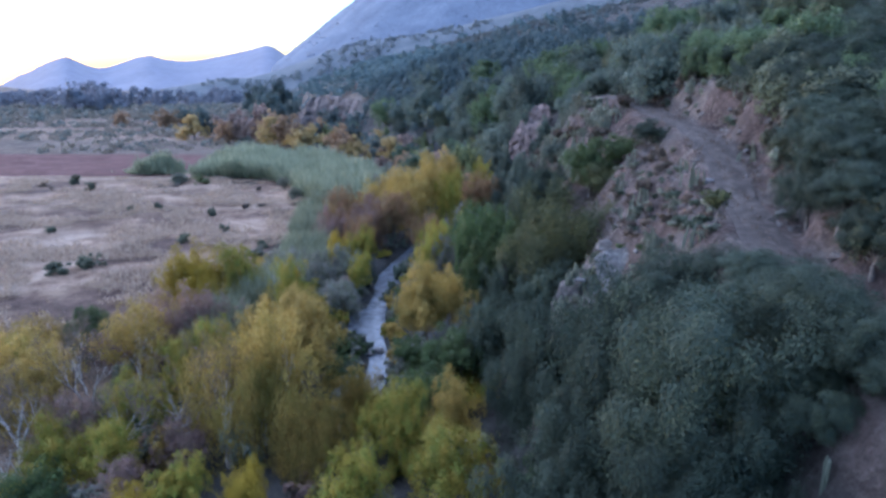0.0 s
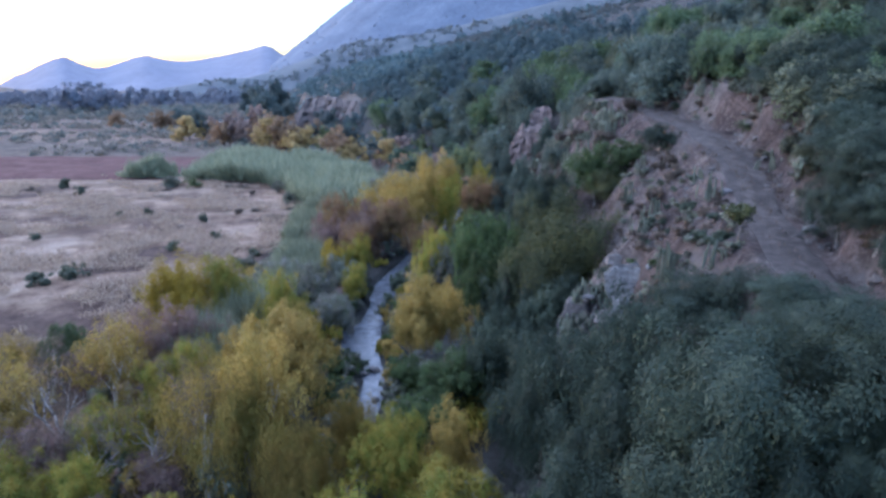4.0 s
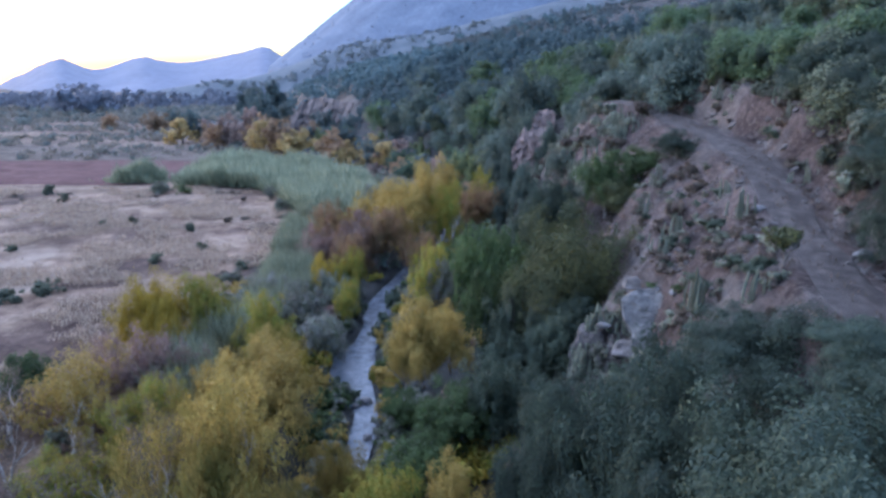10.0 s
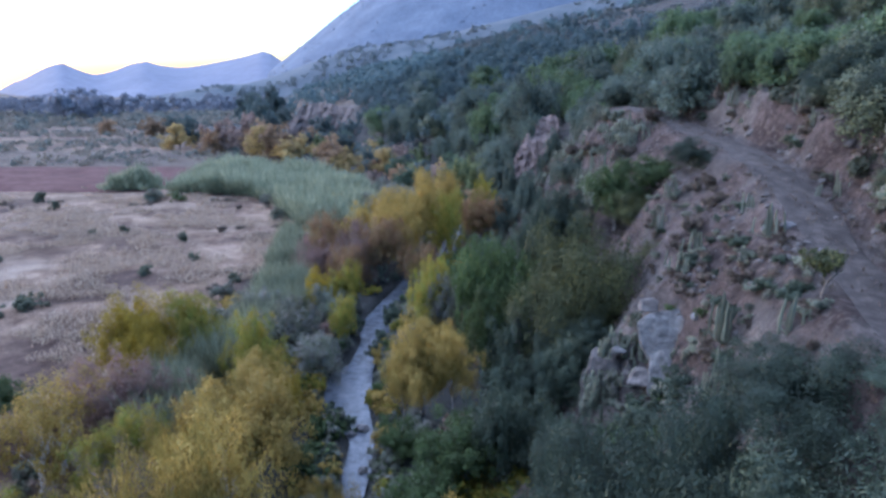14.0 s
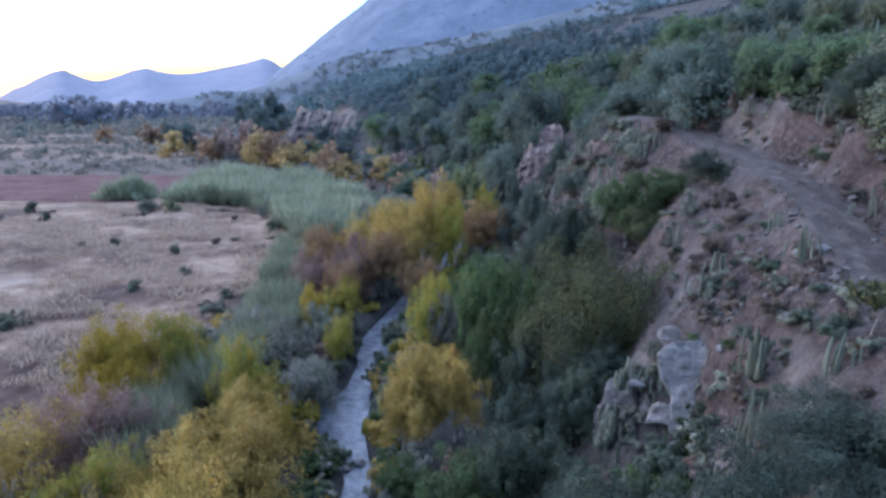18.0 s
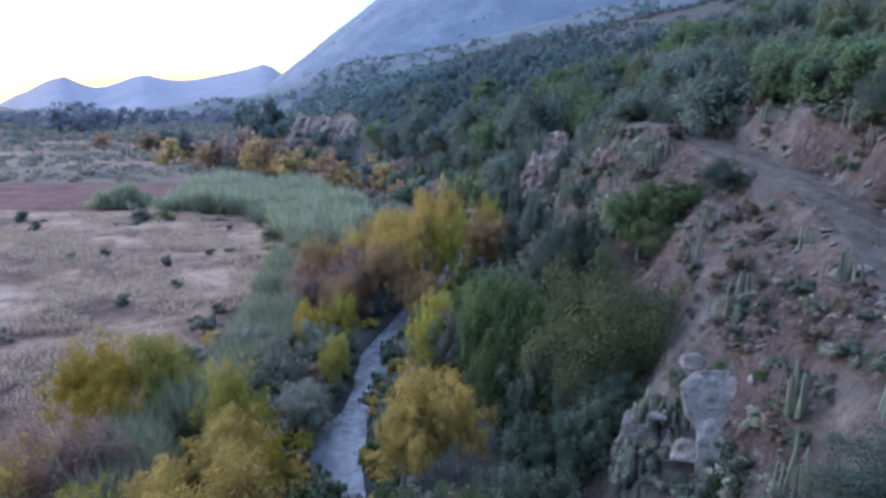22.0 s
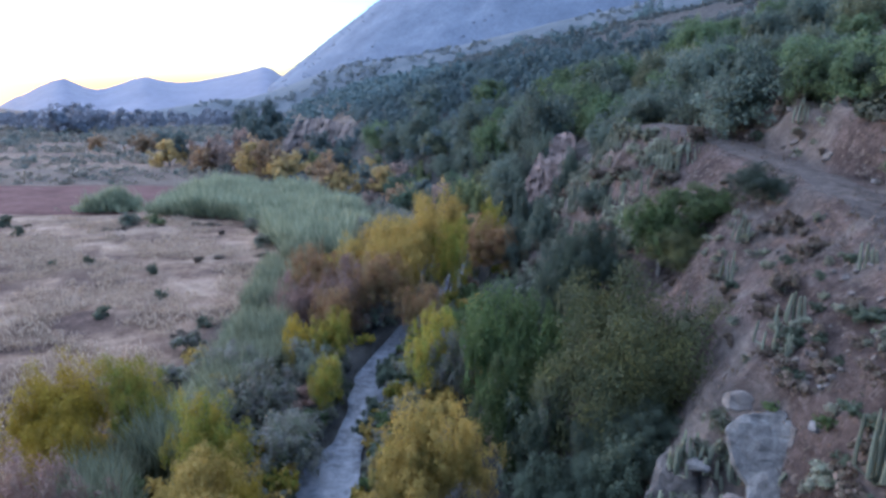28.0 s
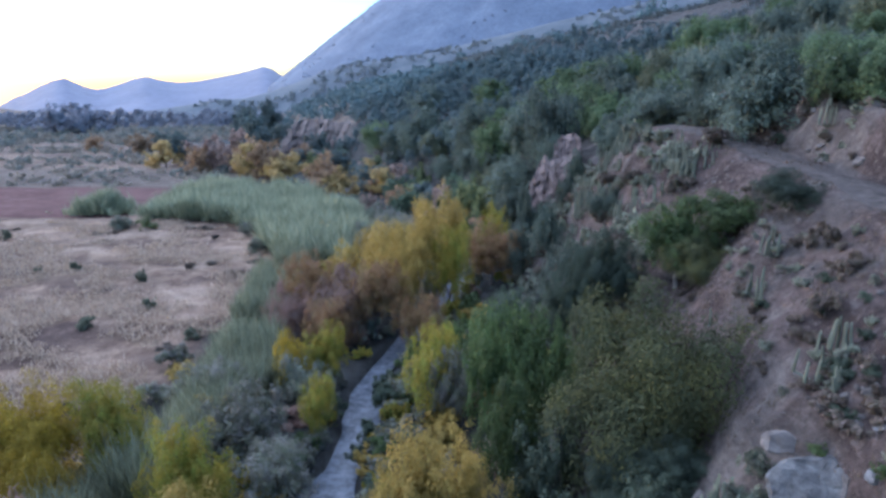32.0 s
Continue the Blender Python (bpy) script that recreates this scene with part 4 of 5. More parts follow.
for gy in np.arange(128, 400, 4.5):
    for gx in np.arange(-330, -34, 4.2):
        x, y = gx + rnd.uniform(-3, 3), gy + rnd.uniform(-2, 2)
        band = float(vnoise(x * 0.3, y, 16, 71)) + 0.5 * float(vnoise(x, y, 12, 72))
        if x > float(toe(y)) - 4 or band < 0.02 - 0.2 * float(smooth((y - 150) / 60)):
            continue
        spots.append((x, y, ground_z(x, y) - 0.3, rnd.uniform(1.0, 2.3) * (1 + 0.7 * float(smooth((y - 190) / 100)))))
# Valley foliage is lightened in colour to imitate haze over the distance.
M_FAR = leaf_material("valley_bush_leaves", (0.25, 0.23, 0.175), (0.33, 0.3, 0.225), (0.41, 0.36, 0.265), (0.31, 0.27, 0.235))
M_FARGREEN = leaf_material("valley_thicket_leaves", (0.15, 0.168, 0.15), (0.2, 0.22, 0.195), (0.25, 0.268, 0.23))
tagged(merged("valley_thickets", M_FARGREEN, [p for i, p in enumerate(spots) if i % 4 == 0], 110, 0.16, 0.9, 29), "dark green thickets on the far valley floor", "bushes", kind="stuff")
tagged(merged("valley_bushes", M_FAR, [p for i, p in enumerate(spots) if i % 4], 110, 0.16, 0.75, 9), "scattered bushes and tree rows on the far valley floor", "bushes", kind="stuff")
spots = []
for i in range(900):
    x, y = rnd.uniform(-620, -90), rnd.uniform(330, 600)
    clump = float(vnoise(x, y, 38, 74))
    if x < float(toe(y)) - 2 and clump > -0.15:
        spots.append((x, y, ground_z(x, y) - 0.5, rnd.uniform(3, 6) * (1 + 1.3 * max(clump, 0))))
# Pale blue-grey leaves: the belt's haze is in their colour.
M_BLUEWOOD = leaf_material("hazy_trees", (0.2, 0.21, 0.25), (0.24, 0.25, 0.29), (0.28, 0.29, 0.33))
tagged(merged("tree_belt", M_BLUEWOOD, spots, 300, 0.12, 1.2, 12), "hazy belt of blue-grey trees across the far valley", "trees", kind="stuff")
spots = []
for i in range(2600):
    x, y = rnd.uniform(-220, 260), rnd.uniform(390, 600)
    row = float(vnoise(x * 0.35, y, 26, 75)) + 0.4 * float(vnoise(x, y, 11, 76))
    if row > -0.1:
        spots.append((x, y, float(foothill_z(np.array(x), np.array(y))) - 0.4, rnd.uniform(1.6, 4.2)))
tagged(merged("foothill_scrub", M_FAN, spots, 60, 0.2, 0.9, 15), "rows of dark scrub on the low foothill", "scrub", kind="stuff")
# Scrub tones follow the mountain's painted haze.
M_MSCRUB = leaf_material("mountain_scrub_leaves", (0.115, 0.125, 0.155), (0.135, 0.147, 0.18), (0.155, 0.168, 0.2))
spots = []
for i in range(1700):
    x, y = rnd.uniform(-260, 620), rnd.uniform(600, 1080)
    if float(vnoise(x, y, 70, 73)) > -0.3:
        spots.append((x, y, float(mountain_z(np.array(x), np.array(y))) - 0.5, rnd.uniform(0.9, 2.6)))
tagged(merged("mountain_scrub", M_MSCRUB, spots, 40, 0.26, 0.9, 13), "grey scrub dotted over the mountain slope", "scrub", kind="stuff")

# ---- scrub on the dry field ----
for x, y, top, r in (
    (-24.6, 66.8, 0.6, 0.75), (-23.6, 56.4, 0.5, 0.8), (-34.2, 68.6, 0.4, 0.6), (-46, 81.5, 0.7, 0.9), (-27.9, 48.8, 0.7, 1.5), (-29.8, 47.4, 0.6, 1.2),
    (-21.4, 60.6, 0.4, 0.6), (-16, 54.8, 0.4, 0.7), (-31.6, 69.5, 0.6, 0.6), (-51, 87, 0.6, 1.0), (-38, 60, 0.3, 0.8),
):
    plant("scrub", x, y, top - 0.1, r * 0.85, "scrub on the dry field")
for i in range(150):
    x, y = rnd.uniform(-60, -15), rnd.uniform(34, 92)
    if x < float(stream_x(y)) - 13 and float(vnoise(x, y, 6, 77)) > 0.1:
        plant("dry_scrub", x, y, ground_z(x, y) + rnd.uniform(0.25, 0.6), rnd.uniform(0.4, 1.0), "scrub on the dry field")

# ---- undergrowth between the trees ----
UNDER = ("low_grey", "low_sage", "low_mauve", "low_green", "low_lime", "low_gold", "low_gold")
n_under = 0
for i in range(900):
    y = rnd.uniform(12, 80)
    x = float(stream_x(y)) + rnd.choice((-1, 1)) * rnd.uniform(1.8, 12.5)
    if x > float(toe(y)) + (2.5 if y < 26 else 0.3) or n_under > 210:
        continue
    n_under += 1
    plant(UNDER[rnd.randrange(7)], x, y, ground_z(x, y) + rnd.uniform(0.8, 1.9), rnd.uniform(0.8, 1.6), "undergrowth by the stream")

for i in range(46):
    y = rnd.uniform(-24, 14)
    x = float(stream_x(y)) + rnd.choice((-1, 1)) * rnd.uniform(1.6, 8.0)
    if x < 3.5:
        plant(UNDER[rnd.randrange(7)], x, y, ground_z(x, y) + rnd.uniform(0.8, 1.8), rnd.uniform(0.9, 1.7), "undergrowth by the stream")
for i in range(230):
    y = rnd.uniform(19, 74) if i % 2 else rnd.uniform(25, 46)
    side = rnd.choice((-1, 1))
    r = rnd.uniform(0.45, 0.85)
    x = float(stream_x(y)) + side * (float(stream_w(y)) * 1.25 + r * 0.75 + rnd.uniform(-0.1, 0.5))
    plant(("low_green", "low_lime", "low_grey", "low_sage", "low_gold", "low_grey")[i % 6], x, y, ground_z(x, y) + r * rnd.uniform(0.9, 1.6), r, "undergrowth by the stream")

for i in range(46):
    x, y = rnd.uniform(4.2, 8.6), rnd.uniform(24.3, 29.9)
    if (x - 7.9) ** 2 + (y - 29.4) ** 2 < 1.6 or (x - 8.4) ** 2 + (y - 25.6) ** 2 < 0.8:
        continue
    r = rnd.uniform(0.5, 1.0)
    plant(("low_dusky", "low_green", "low_mauve", "low_dusky", "low_grey")[i % 5], x, y, ground_z(x, y) + r * rnd.uniform(0.8, 1.3), r, "scrub below the crag")

# ---- cacti ----
def stem_mesh(name, out, r, ribs=6):
    """A ribbed stem of height 1 that bends outwards at its foot."""
    v, f = [], []
    hs = (0, 0.08, 0.2, 0.38, 0.65, 0.9, 0.97, 1.0)
    rs = (0.7, 0.9, 1.0, 1.05, 1.0, 0.88, 0.55, 0.12)
    k = ribs * 2
    for a, b in zip(hs, rs):
        off = out * float(smooth(a / 0.2)) + 0.03 * math.sin(a * 5)
        for i in range(k):
            t = math.pi * i / ribs
            q = r * b * (1.0 if i % 2 == 0 else 0.74)
            v.append((off + q * math.cos(t), q * math.sin(t), a))
    for j in range(len(hs) - 1):
        for i in range(k):
            f.append((j * k + i, j * k + (i + 1) % k, (j + 1) * k + (i + 1) % k, (j + 1) * k + i))
    f.append(tuple(range((len(hs) - 1) * k, len(hs) * k)))
    me = bpy.data.meshes.new(name)
    me.from_pydata(v, [], f)
    me.materials.append(M_CACTUS)
    return me


STEMS = [stem_mesh("stem", o, r) for o, r in ((0.0, 0.048), (0.16, 0.044), (0.3, 0.046), (0.44, 0.042), (0.58, 0.042), (0.74, 0.044))]


def cactus(x, y, h, n, spread, label, group="columnar cacti on the slope", z=None, fat=1.0):
    z = ground_z(x, y) if z is None else z
    root = tagged(new("columnar_cactus"), label, "cactus", group)
    root.matrix_basis = pose(x, y, z - 0.1)
    top = min(int(spread / 0.11) + 1, 6)
    for i in range(n):
        k = rnd.randrange(top)
        ob = part("stem", STEMS[k], None, root)
        hh = h * rnd.uniform(0.55, 1.0) * (1 - 0.06 * k)
        ob.matrix_basis = pose(rnd.uniform(-0.1, 0.1) * spread, rnd.uniform(-0.1, 0.1) * spread, 0, rnd.uniform(-4, 4), rnd.uniform(-4, 4), rnd.uniform(0, 360)) @ Matrix.Diagonal((fat, fat, hh, 1))
    return root


for x, y, h, n, sp in (
    (9.2, 27.5, 2.05, 17, 0.36), (8.4, 25.8, 2.0, 9, 0.34), (10.7, 38.4, 1.3, 9, 0.55), (11.6, 39.6, 1.3, 9, 0.55), (9.6, 32.8, 1.2, 10, 0.55), (7.3, 31.2, 1.0, 7, 0.35), (6.4, 31.0, 0.9, 8, 0.5),
    (5.9, 30.6, 1.0, 6, 0.3), (7.9, 30.6, 1.2, 5, 0.3), (9.4, 39.2, 1.1, 1, 0.05), (10.4, 33.6, 1.3, 10, 0.5), (11.6, 30.2, 1.3, 8, 0.45), (8.9, 13.6, 1.2, 3, 0.2), (8.0, 13.4, 1.9, 6, 0.3),
    (12.3, 33.8, 1.2, 6, 0.5), (6.6, 28.6, 1.5, 6, 0.4), (3.9, 33.4, 1.6, 6, 0.5), (9.8, 24.9, 1.3, 8, 0.5), (6.2, 30.1, 1.1, 7, 0.5), (7.3, 30.3, 0.9, 6, 0.4), (7.9, 30.0, 0.8, 4, 0.3),
):
    cactus(x, y, h, n, sp, "clump of grey-green ribbed columnar cactus on the slope", fat=0.95)
for x, y, h, n, sp in (
    (17.6, 47.6, 1.5, 14, 0.7), (17.4, 38.6, 1.3, 6, 0.6), (15.6, 33.4, 1.4, 8, 0.5), (16.4, 30.5, 1.7, 7, 0.6), (15.0, 27.0, 1.5, 7, 0.6), (14.6, 24.2, 1.6, 7, 0.5),
    (13.2, 21.0, 1.4, 6, 0.5), (18.2, 41.5, 2.0, 4, 0.4), (17.6, 34.0, 2.2, 3, 0.3),
):
    cactus(x, y, h, n, sp, "clump of grey-green columnar cactus above the track bank", "columnar cacti above the track")
nc = 0
for i in range(900):
    y = rnd.uniform(46, 72)
    x = float(toe(y)) + rnd.uniform(1.0, 10)
    if x - float(trail_x(y)) > -1.9 or nc >= 190 or float(vnoise(x, y, 4, 81)) < -0.3:
        continue
    if (x - 11.5) ** 2 + (y - 46.3) ** 2 < 9 or (x - 7) ** 2 + (y - 44.5) ** 2 < 9:
        continue
    nc += 1
    cactus(x, y, rnd.uniform(0.8, 1.7), rnd.randint(6, 9), 0.66, "clump of pale columnar cactus on the rocky spur", fat=1.0)
nc = 0
for i in range(900):
    x, y = rnd.uniform(27, 58), rnd.uniform(44, 105)
    if x - float(toe(y)) < 22 or nc >= 90 or float(vnoise(x, y, 9, 83)) < -0.2:
        continue
    nc += 1
    cactus(x, y, rnd.uniform(1.8, 3.4), rnd.randint(5, 8), 0.7, "tall columnar cactus on the upper hillside", "columnar cacti on the upper hillside", fat=2.3)

for i in range(140):
    y = rnd.uniform(17, 58)
    x = float(trail_x(y)) + rnd.uniform(2.2, 6.5)
    r = rnd.uniform(0.5, 1.2)
    plant(("scrub", "dry_scrub", "dry_scrub", "sage_scrub", "slope_olive")[i % 5], x, y, ground_z(x, y) + r * rnd.uniform(0.8, 1.3), r, "scrub above the track")
for i in range(34):
    y = 17 + 1.15 * i + rnd.uniform(-0.5, 0.5)
    x = float(trail_x(y)) + rnd.uniform(4.6, 8.0)
    r = rnd.uniform(1.4, 2.1)
    plant(("dusky", "dusky", "slope_green")[i % 3], x, y, ground_z(x, y) + r * 1.5, r, "trees on the hillside")
nc = 0
for i in range(600):
    y = rnd.uniform(47, 72)
    x = float(toe(y)) + rnd.uniform(0.5, 10)
    if x - float(trail_x(y)) < -1.3 and nc < 190:
        nc += 1
        r = rnd.uniform(0.4, 1.0)
        plant(("sage_scrub", "sage_scrub", "dry_scrub", "low_grey", "low_sage")[nc % 5], x, y, ground_z(x, y) + r * rnd.uniform(0.7, 1.2), r, "scrub on the rocky spur")
for x, y, top, r in ((7.0, 52.5, 6.6, 1.5), (9.6, 55.5, 9.2, 1.3), (5.6, 66.0, 4.6, 1.8), (7.4, 63.0, 7.0, 1.4), (12.6, 66.5, 12.2, 1.8), (12.4, 52.5, 11.4, 1.0), (6.2, 78.0, 6.0, 2.2), (7.6, 82.0, 8.0, 2.4)):
    plant("slope_dusky", x, y, top, r, "trees on the rocky spur")

# ---- rocks ----
def rock_mesh(name, seed, mat, flat=0.7, rough=0.28, cuts=2, planes=8):
    bm = bmesh.new()
    bmesh.ops.create_icosphere(bm, subdivisions=cuts, radius=1.0)
    off = Vector((seed * 3.1, seed * 1.7, 0))
    chop = random.Random(seed)
    faces = [(Vector((chop.gauss(0, 1), chop.gauss(0, 1), chop.gauss(0, 0.8))).normalized(), chop.uniform(0.5, 0.8)) for _ in range(planes)]
    for v in bm.verts:
        for way, far_off in faces:
            over = v.co.dot(way) - far_off
            if over > 0:
                v.co = v.co - way * over
    rough = rough * 0.45
    for v in bm.verts:
        k = 1 + rough * noise.noise(v.co * 1.3 + off) + 0.5 * rough * noise.noise(v.co * 3.1 + off)
        v.co = Vector((v.co.x * k, v.co.y * k * 0.85, max(v.co.z * k * flat, -0.5)))
    me = bpy.data.meshes.new(name)
    bm.to_mesh(me)
    bm.free()
    me.materials.append(mat)
    return me


STONES = [rock_mesh("stone", k, M_STONE, 0.65, 0.35, 2) for k in range(7)]
BOULDERS = [rock_mesh("boulder", k + 20, M_ROCK, 0.75, 0.4, 3) for k in range(4)]


def stone(x, y, r, me, name, label, cat, group="", tall=1.0, dz=0.0, tilt=20):
    ob = new(name, me)
    ob.matrix_basis = pose(x, y, ground_z(x, y) + dz, rnd.uniform(-tilt, tilt), rnd.uniform(-tilt, tilt), rnd.uniform(0, 360)) @ Matrix.Diagonal((r, r, r * tall, 1))
    return tagged(ob, label, cat, group)


def faceted(name, outline, depth, seed, mat, lean=0.25):
    """An angular rock: its front is the outline (metres across and up), its back smaller and set off."""
    bm = bmesh.new()
    front = [bm.verts.new((u, 0, w)) for u, w in outline]
    cu, cw = sum(p[0] for p in outline) / len(outline), sum(p[1] for p in outline) / len(outline)
    back = [bm.verts.new((cu + (u - cu) * 0.8, depth, cw + (w - cw) * 0.8 + lean * depth)) for u, w in outline]
    bm.faces.new(front)
    bm.faces.new(back[::-1])
    for i in range(len(outline)):
        j = (i + 1) % len(outline)
        bm.faces.new((front[j], front[i], back[i], back[j]))
    bmesh.ops.recalc_face_normals(bm, faces=bm.faces[:])
    bmesh.ops.bevel(bm, geom=bm.edges[:], offset=0.07, segments=1, affect="EDGES", clamp_overlap=True)
    bmesh.ops.triangulate(bm, faces=bm.faces[:])
    for _ in range(3):
        bmesh.ops.subdivide_edges(bm, edges=[e for e in bm.edges if e.calc_length() > 0.16], cuts=1)
        bmesh.ops.triangulate(bm, faces=bm.faces[:])
    off = Vector((seed * 2.3, seed * 1.1, seed))
    for v in bm.verts:
        cell = noise.cell_vector(v.co * 2.2 + off)
        v.co = v.co + noise.noise_vector(v.co * 1.5 + off) * 0.12 + noise.noise_vector(v.co * 5 + off) * 0.045 + (cell - Vector((0.5, 0.5, 0.5))) * 0.05
    me = bpy.data.meshes.new(name)
    bm.to_mesh(me)
    bm.free()
    me.materials.append(mat)
    return me


FACE = Matrix(((0.9, 0.43, 0.0), (-0.43, 0.9, 0.0), (0.0, 0.0, 1.0))).to_4x4()


def outcrop(name, x, y, z, outline, depth, seed, mat, label, tilt=-25, turn=0):
    ob = new(name, faceted(name, outline, depth, seed, mat))
    ob.matrix_basis = Matrix.Translation((x, y, z)) @ FACE @ pose(0, 0, 0, tilt, 0, turn)
    return tagged(ob, label, "rock")


outcrop("rock_slab", 8.2, 30.1, 5.35, ((-1.0, 0.9), (-0.6, 1.4), (0.3, 1.7), (0.8, 1.3), (0.9, 0.4), (1.2, -1.7), (0.4, -2.2), (-0.2, -1.7), (-0.4, -0.5), (-0.85, 0.2)), 1.3, 3, M_SLAB, "large pale grey bare rock slab on the slope", -38)
outcrop("rock_shoulder", 9.0, 30.9, 6.15, ((-0.5, -0.5), (0.4, -0.6), (0.7, 0.1), (0.2, 0.5), (-0.4, 0.4)), 0.9, 27, M_STONE, "low grey rock shoulder beside the pale slab", -45)
outcrop("rock_crag", 6.35, 31.0, 3.6, ((-0.75, -1.4), (0.7, -1.4), (0.75, 0.3), (0.45, 0.95), (-0.1, 0.8), (-0.5, 1.0), (-0.8, 0.1)), 1.5, 9, M_STONE, "broken grey crag with small cacti on top", -12)
outcrop("rock_shelf", 6.75, 30.75, 4.85, ((-0.3, 0.0), (0.3, 0.05), (0.36, 0.22), (-0.2, 0.3)), 0.7, 12, M_SLAB, "flat pale stone capping the crag", -30)
outcrop("rock_rib", 7.15, 30.5, 3.7, ((-0.2, -0.9), (0.2, -0.9), (0.16, 0.5), (-0.06, 0.95), (-0.2, 0.3)), 0.8, 15, M_STONE, "narrow grey rib of rock beside the crag", -14)
outcrop("rock_wall", 3.5, 36.6, 2.9, ((-0.2, -1.3), (0.28, -1.3), (0.22, 0.5), (0.02, 1.0), (-0.2, 0.6)), 0.7, 21, M_STONE, "grey rock wall under the dark olive tree", -10)
for x, y, z, k in ((7.4, 29.7, 4.4, 0.5), (9.1, 29.6, 5.6, 0.4), (9.3, 30.2, 6.2, 0.5), (8.9, 28.9, 4.9, 0.35), (7.6, 28.6, 3.7, 0.45), (8.1, 31.6, 6.5, 0.4), (9.5, 29.0, 6.4, 0.3)):
    outcrop("broken_rock", x, y, z, ((-k, -0.6 * k), (0.8 * k, -0.7 * k), (k, 0.3 * k), (0.2 * k, 0.8 * k), (-0.7 * k, 0.5 * k)), 0.9 * k, x * 3, M_STONE, "angular grey rock broken off the slab", -30, 40 * k)
outcrop("rock_rubble", 8.75, 28.7, 4.3, ((-0.5, -0.5), (0.55, -0.5), (0.5, 0.2), (0.1, 0.5), (-0.45, 0.25)), 0.7, 17, M_STONE, "broken grey rock below the pale slab", -20)
plant("low_grey", 6.7, 30.75, 4.3, 0.75, "scrub on the dirt slope")
for kind, x, y, r in (
    ("low_dusky", 9.98, 32.64, 0.49), ("low_green", 8.92, 31.19, 0.38), ("low_dusky", 9.67, 29.25, 0.38), ("low_green", 9.42, 29.71, 0.34), ("low_dusky", 9.19, 28.47, 0.36), ("low_dusky", 10.94, 35.39, 0.25), ("low_dusky", 10.95, 33.31, 0.25), ("low_dusky", 11.69, 36.54, 0.33), ("low_dusky", 10.34, 31.99, 0.27), ("low_dusky", 10.25, 30.86, 0.22), ("low_dusky", 10.54, 37.86, 0.36), ("low_dusky", 12.6, 34.66, 0.37), ("low_dusky", 11.7, 34.6, 0.27),
):
    plant(kind, x, y, ground_z(x, y) + r * 0.9, r, "scrub on the dirt slope")
plant("low_sage", 6.1, 30.9, 3.9, 0.6, "scrub on the dirt slope")
for x, y, z, h, n in ((6.4, 31.2, 4.6, 0.8, 4), (6.9, 31.5, 4.8, 0.8, 4), (7.5, 31.1, 4.2, 1.0, 3), (6.1, 30.9, 3.4, 0.9, 4)):
    cactus(x, y, h, n, 0.35, "small grey-green columnar cactus on the crag", "cacti on the crag", z)
for x, y, top, r in ((5.9, 31.0, 3.8, 0.6), (6.7, 31.7, 5.3, 0.45), (7.2, 31.8, 5.3, 0.4), (7.4, 30.5, 4.0, 0.45), (7.75, 31.2, 5.5, 0.5), (7.85, 31.9, 6.1, 0.5), (9.0, 30.7, 5.4, 0.35), (9.9, 32.0, 6.9, 0.4), (6.6, 30.4, 3.4, 0.6)):
    plant("sage_scrub", x, y, top, r, "scrub on the dirt slope")
for x, y, r in ((9.3, 29.9, 0.22), (9.8, 30.6, 0.2), (12.5, 30.66, 0.3), (11.9, 30.9, 0.26), (12.3, 30.4, 0.25), (13.9, 26.2, 0.36), (4.4, 58.6, 0.9), (5.4, 61, 1.0)):
    stone(x, y, r, BOULDERS[rnd.randrange(4)], "boulder", "weathered pale grey boulder on the slope", "boulder", "boulders on the slope")
for x, y, r in ((-3.5, 34.4, 0.42), (-3.95, 34.0, 0.32), (-3.2, 31.2, 0.3)):
    stone(x, y, r, BOULDERS[rnd.randrange(4)], "stream_boulder", "dark wet boulder lying in the stream", "boulder", "boulders in the stream", dz=0.42)


def cliff(name, x0, x1, y0, y1, foot, crest, lean, back, seed, fine, mat):
    """A fluted rock face: crest(u) gives the height of its upper edge for u from 0 to 1."""
    cols, rows = 60, 22
    v, f = [], []
    for r in range(rows + 1):
        w = min(r / (rows - 1), 1.0)
        for c in range(cols):
            u = c / (cols - 1)
            h = crest(u) - foot
            x = x0 + (x1 - x0) * u + lean * h * w
            z = foot + h * w
            p = Vector((x * fine + seed, z * fine * 0.35, seed))
            y = y0 + (y1 - y0) * u + back * h * w ** 1.3 + (noise.noise(p) * 0.9 + noise.noise(Vector((p.x * 2.1, p.y * 6, seed))) * 0.7 + noise.noise(p * 5.3) * 0.3) / fine * 0.7
            if r == rows:
                y, z = y + h, z - 0.6 * h
            v.append((x, y, z + noise.noise(p * 4.1) * 0.15 / fine))
    for r in range(rows):
        for c in range(cols - 1):
            i = r * cols + c
            f.append((i, i + 1, i + cols + 1, i + cols))
    me = bpy.data.meshes.new(name)
    me.from_pydata(v, [], f)
    me.materials.append(mat)
    return new(name, me)


tagged(cliff("rock_bluff", 6.7, 10.9, 69.3, 70.3, 5.0, lambda u: float(np.interp(u, [0, 0.15, 0.35, 0.6, 0.85, 1], [7.0, 8.6, 9.9, 10.7, 11.0, 10.4])), 0.16, 0.75, 3.0, 0.8, M_BLUFF), "pinkish tan weathered rock face above the stream", "rock")
tagged(cliff("eroded_cliff", -43, -17, 182, 170, -4.4, lambda u: float(np.interp(u, [0, 0.12, 0.25, 0.5, 0.75, 1], [1.0, 5.4, 6.6, 6.3, 5.2, 2.5])), 0.0, 0.9, 8.0, 0.3, M_ERODED), "tan eroded cliff down the valley", "rock")
ns = 0
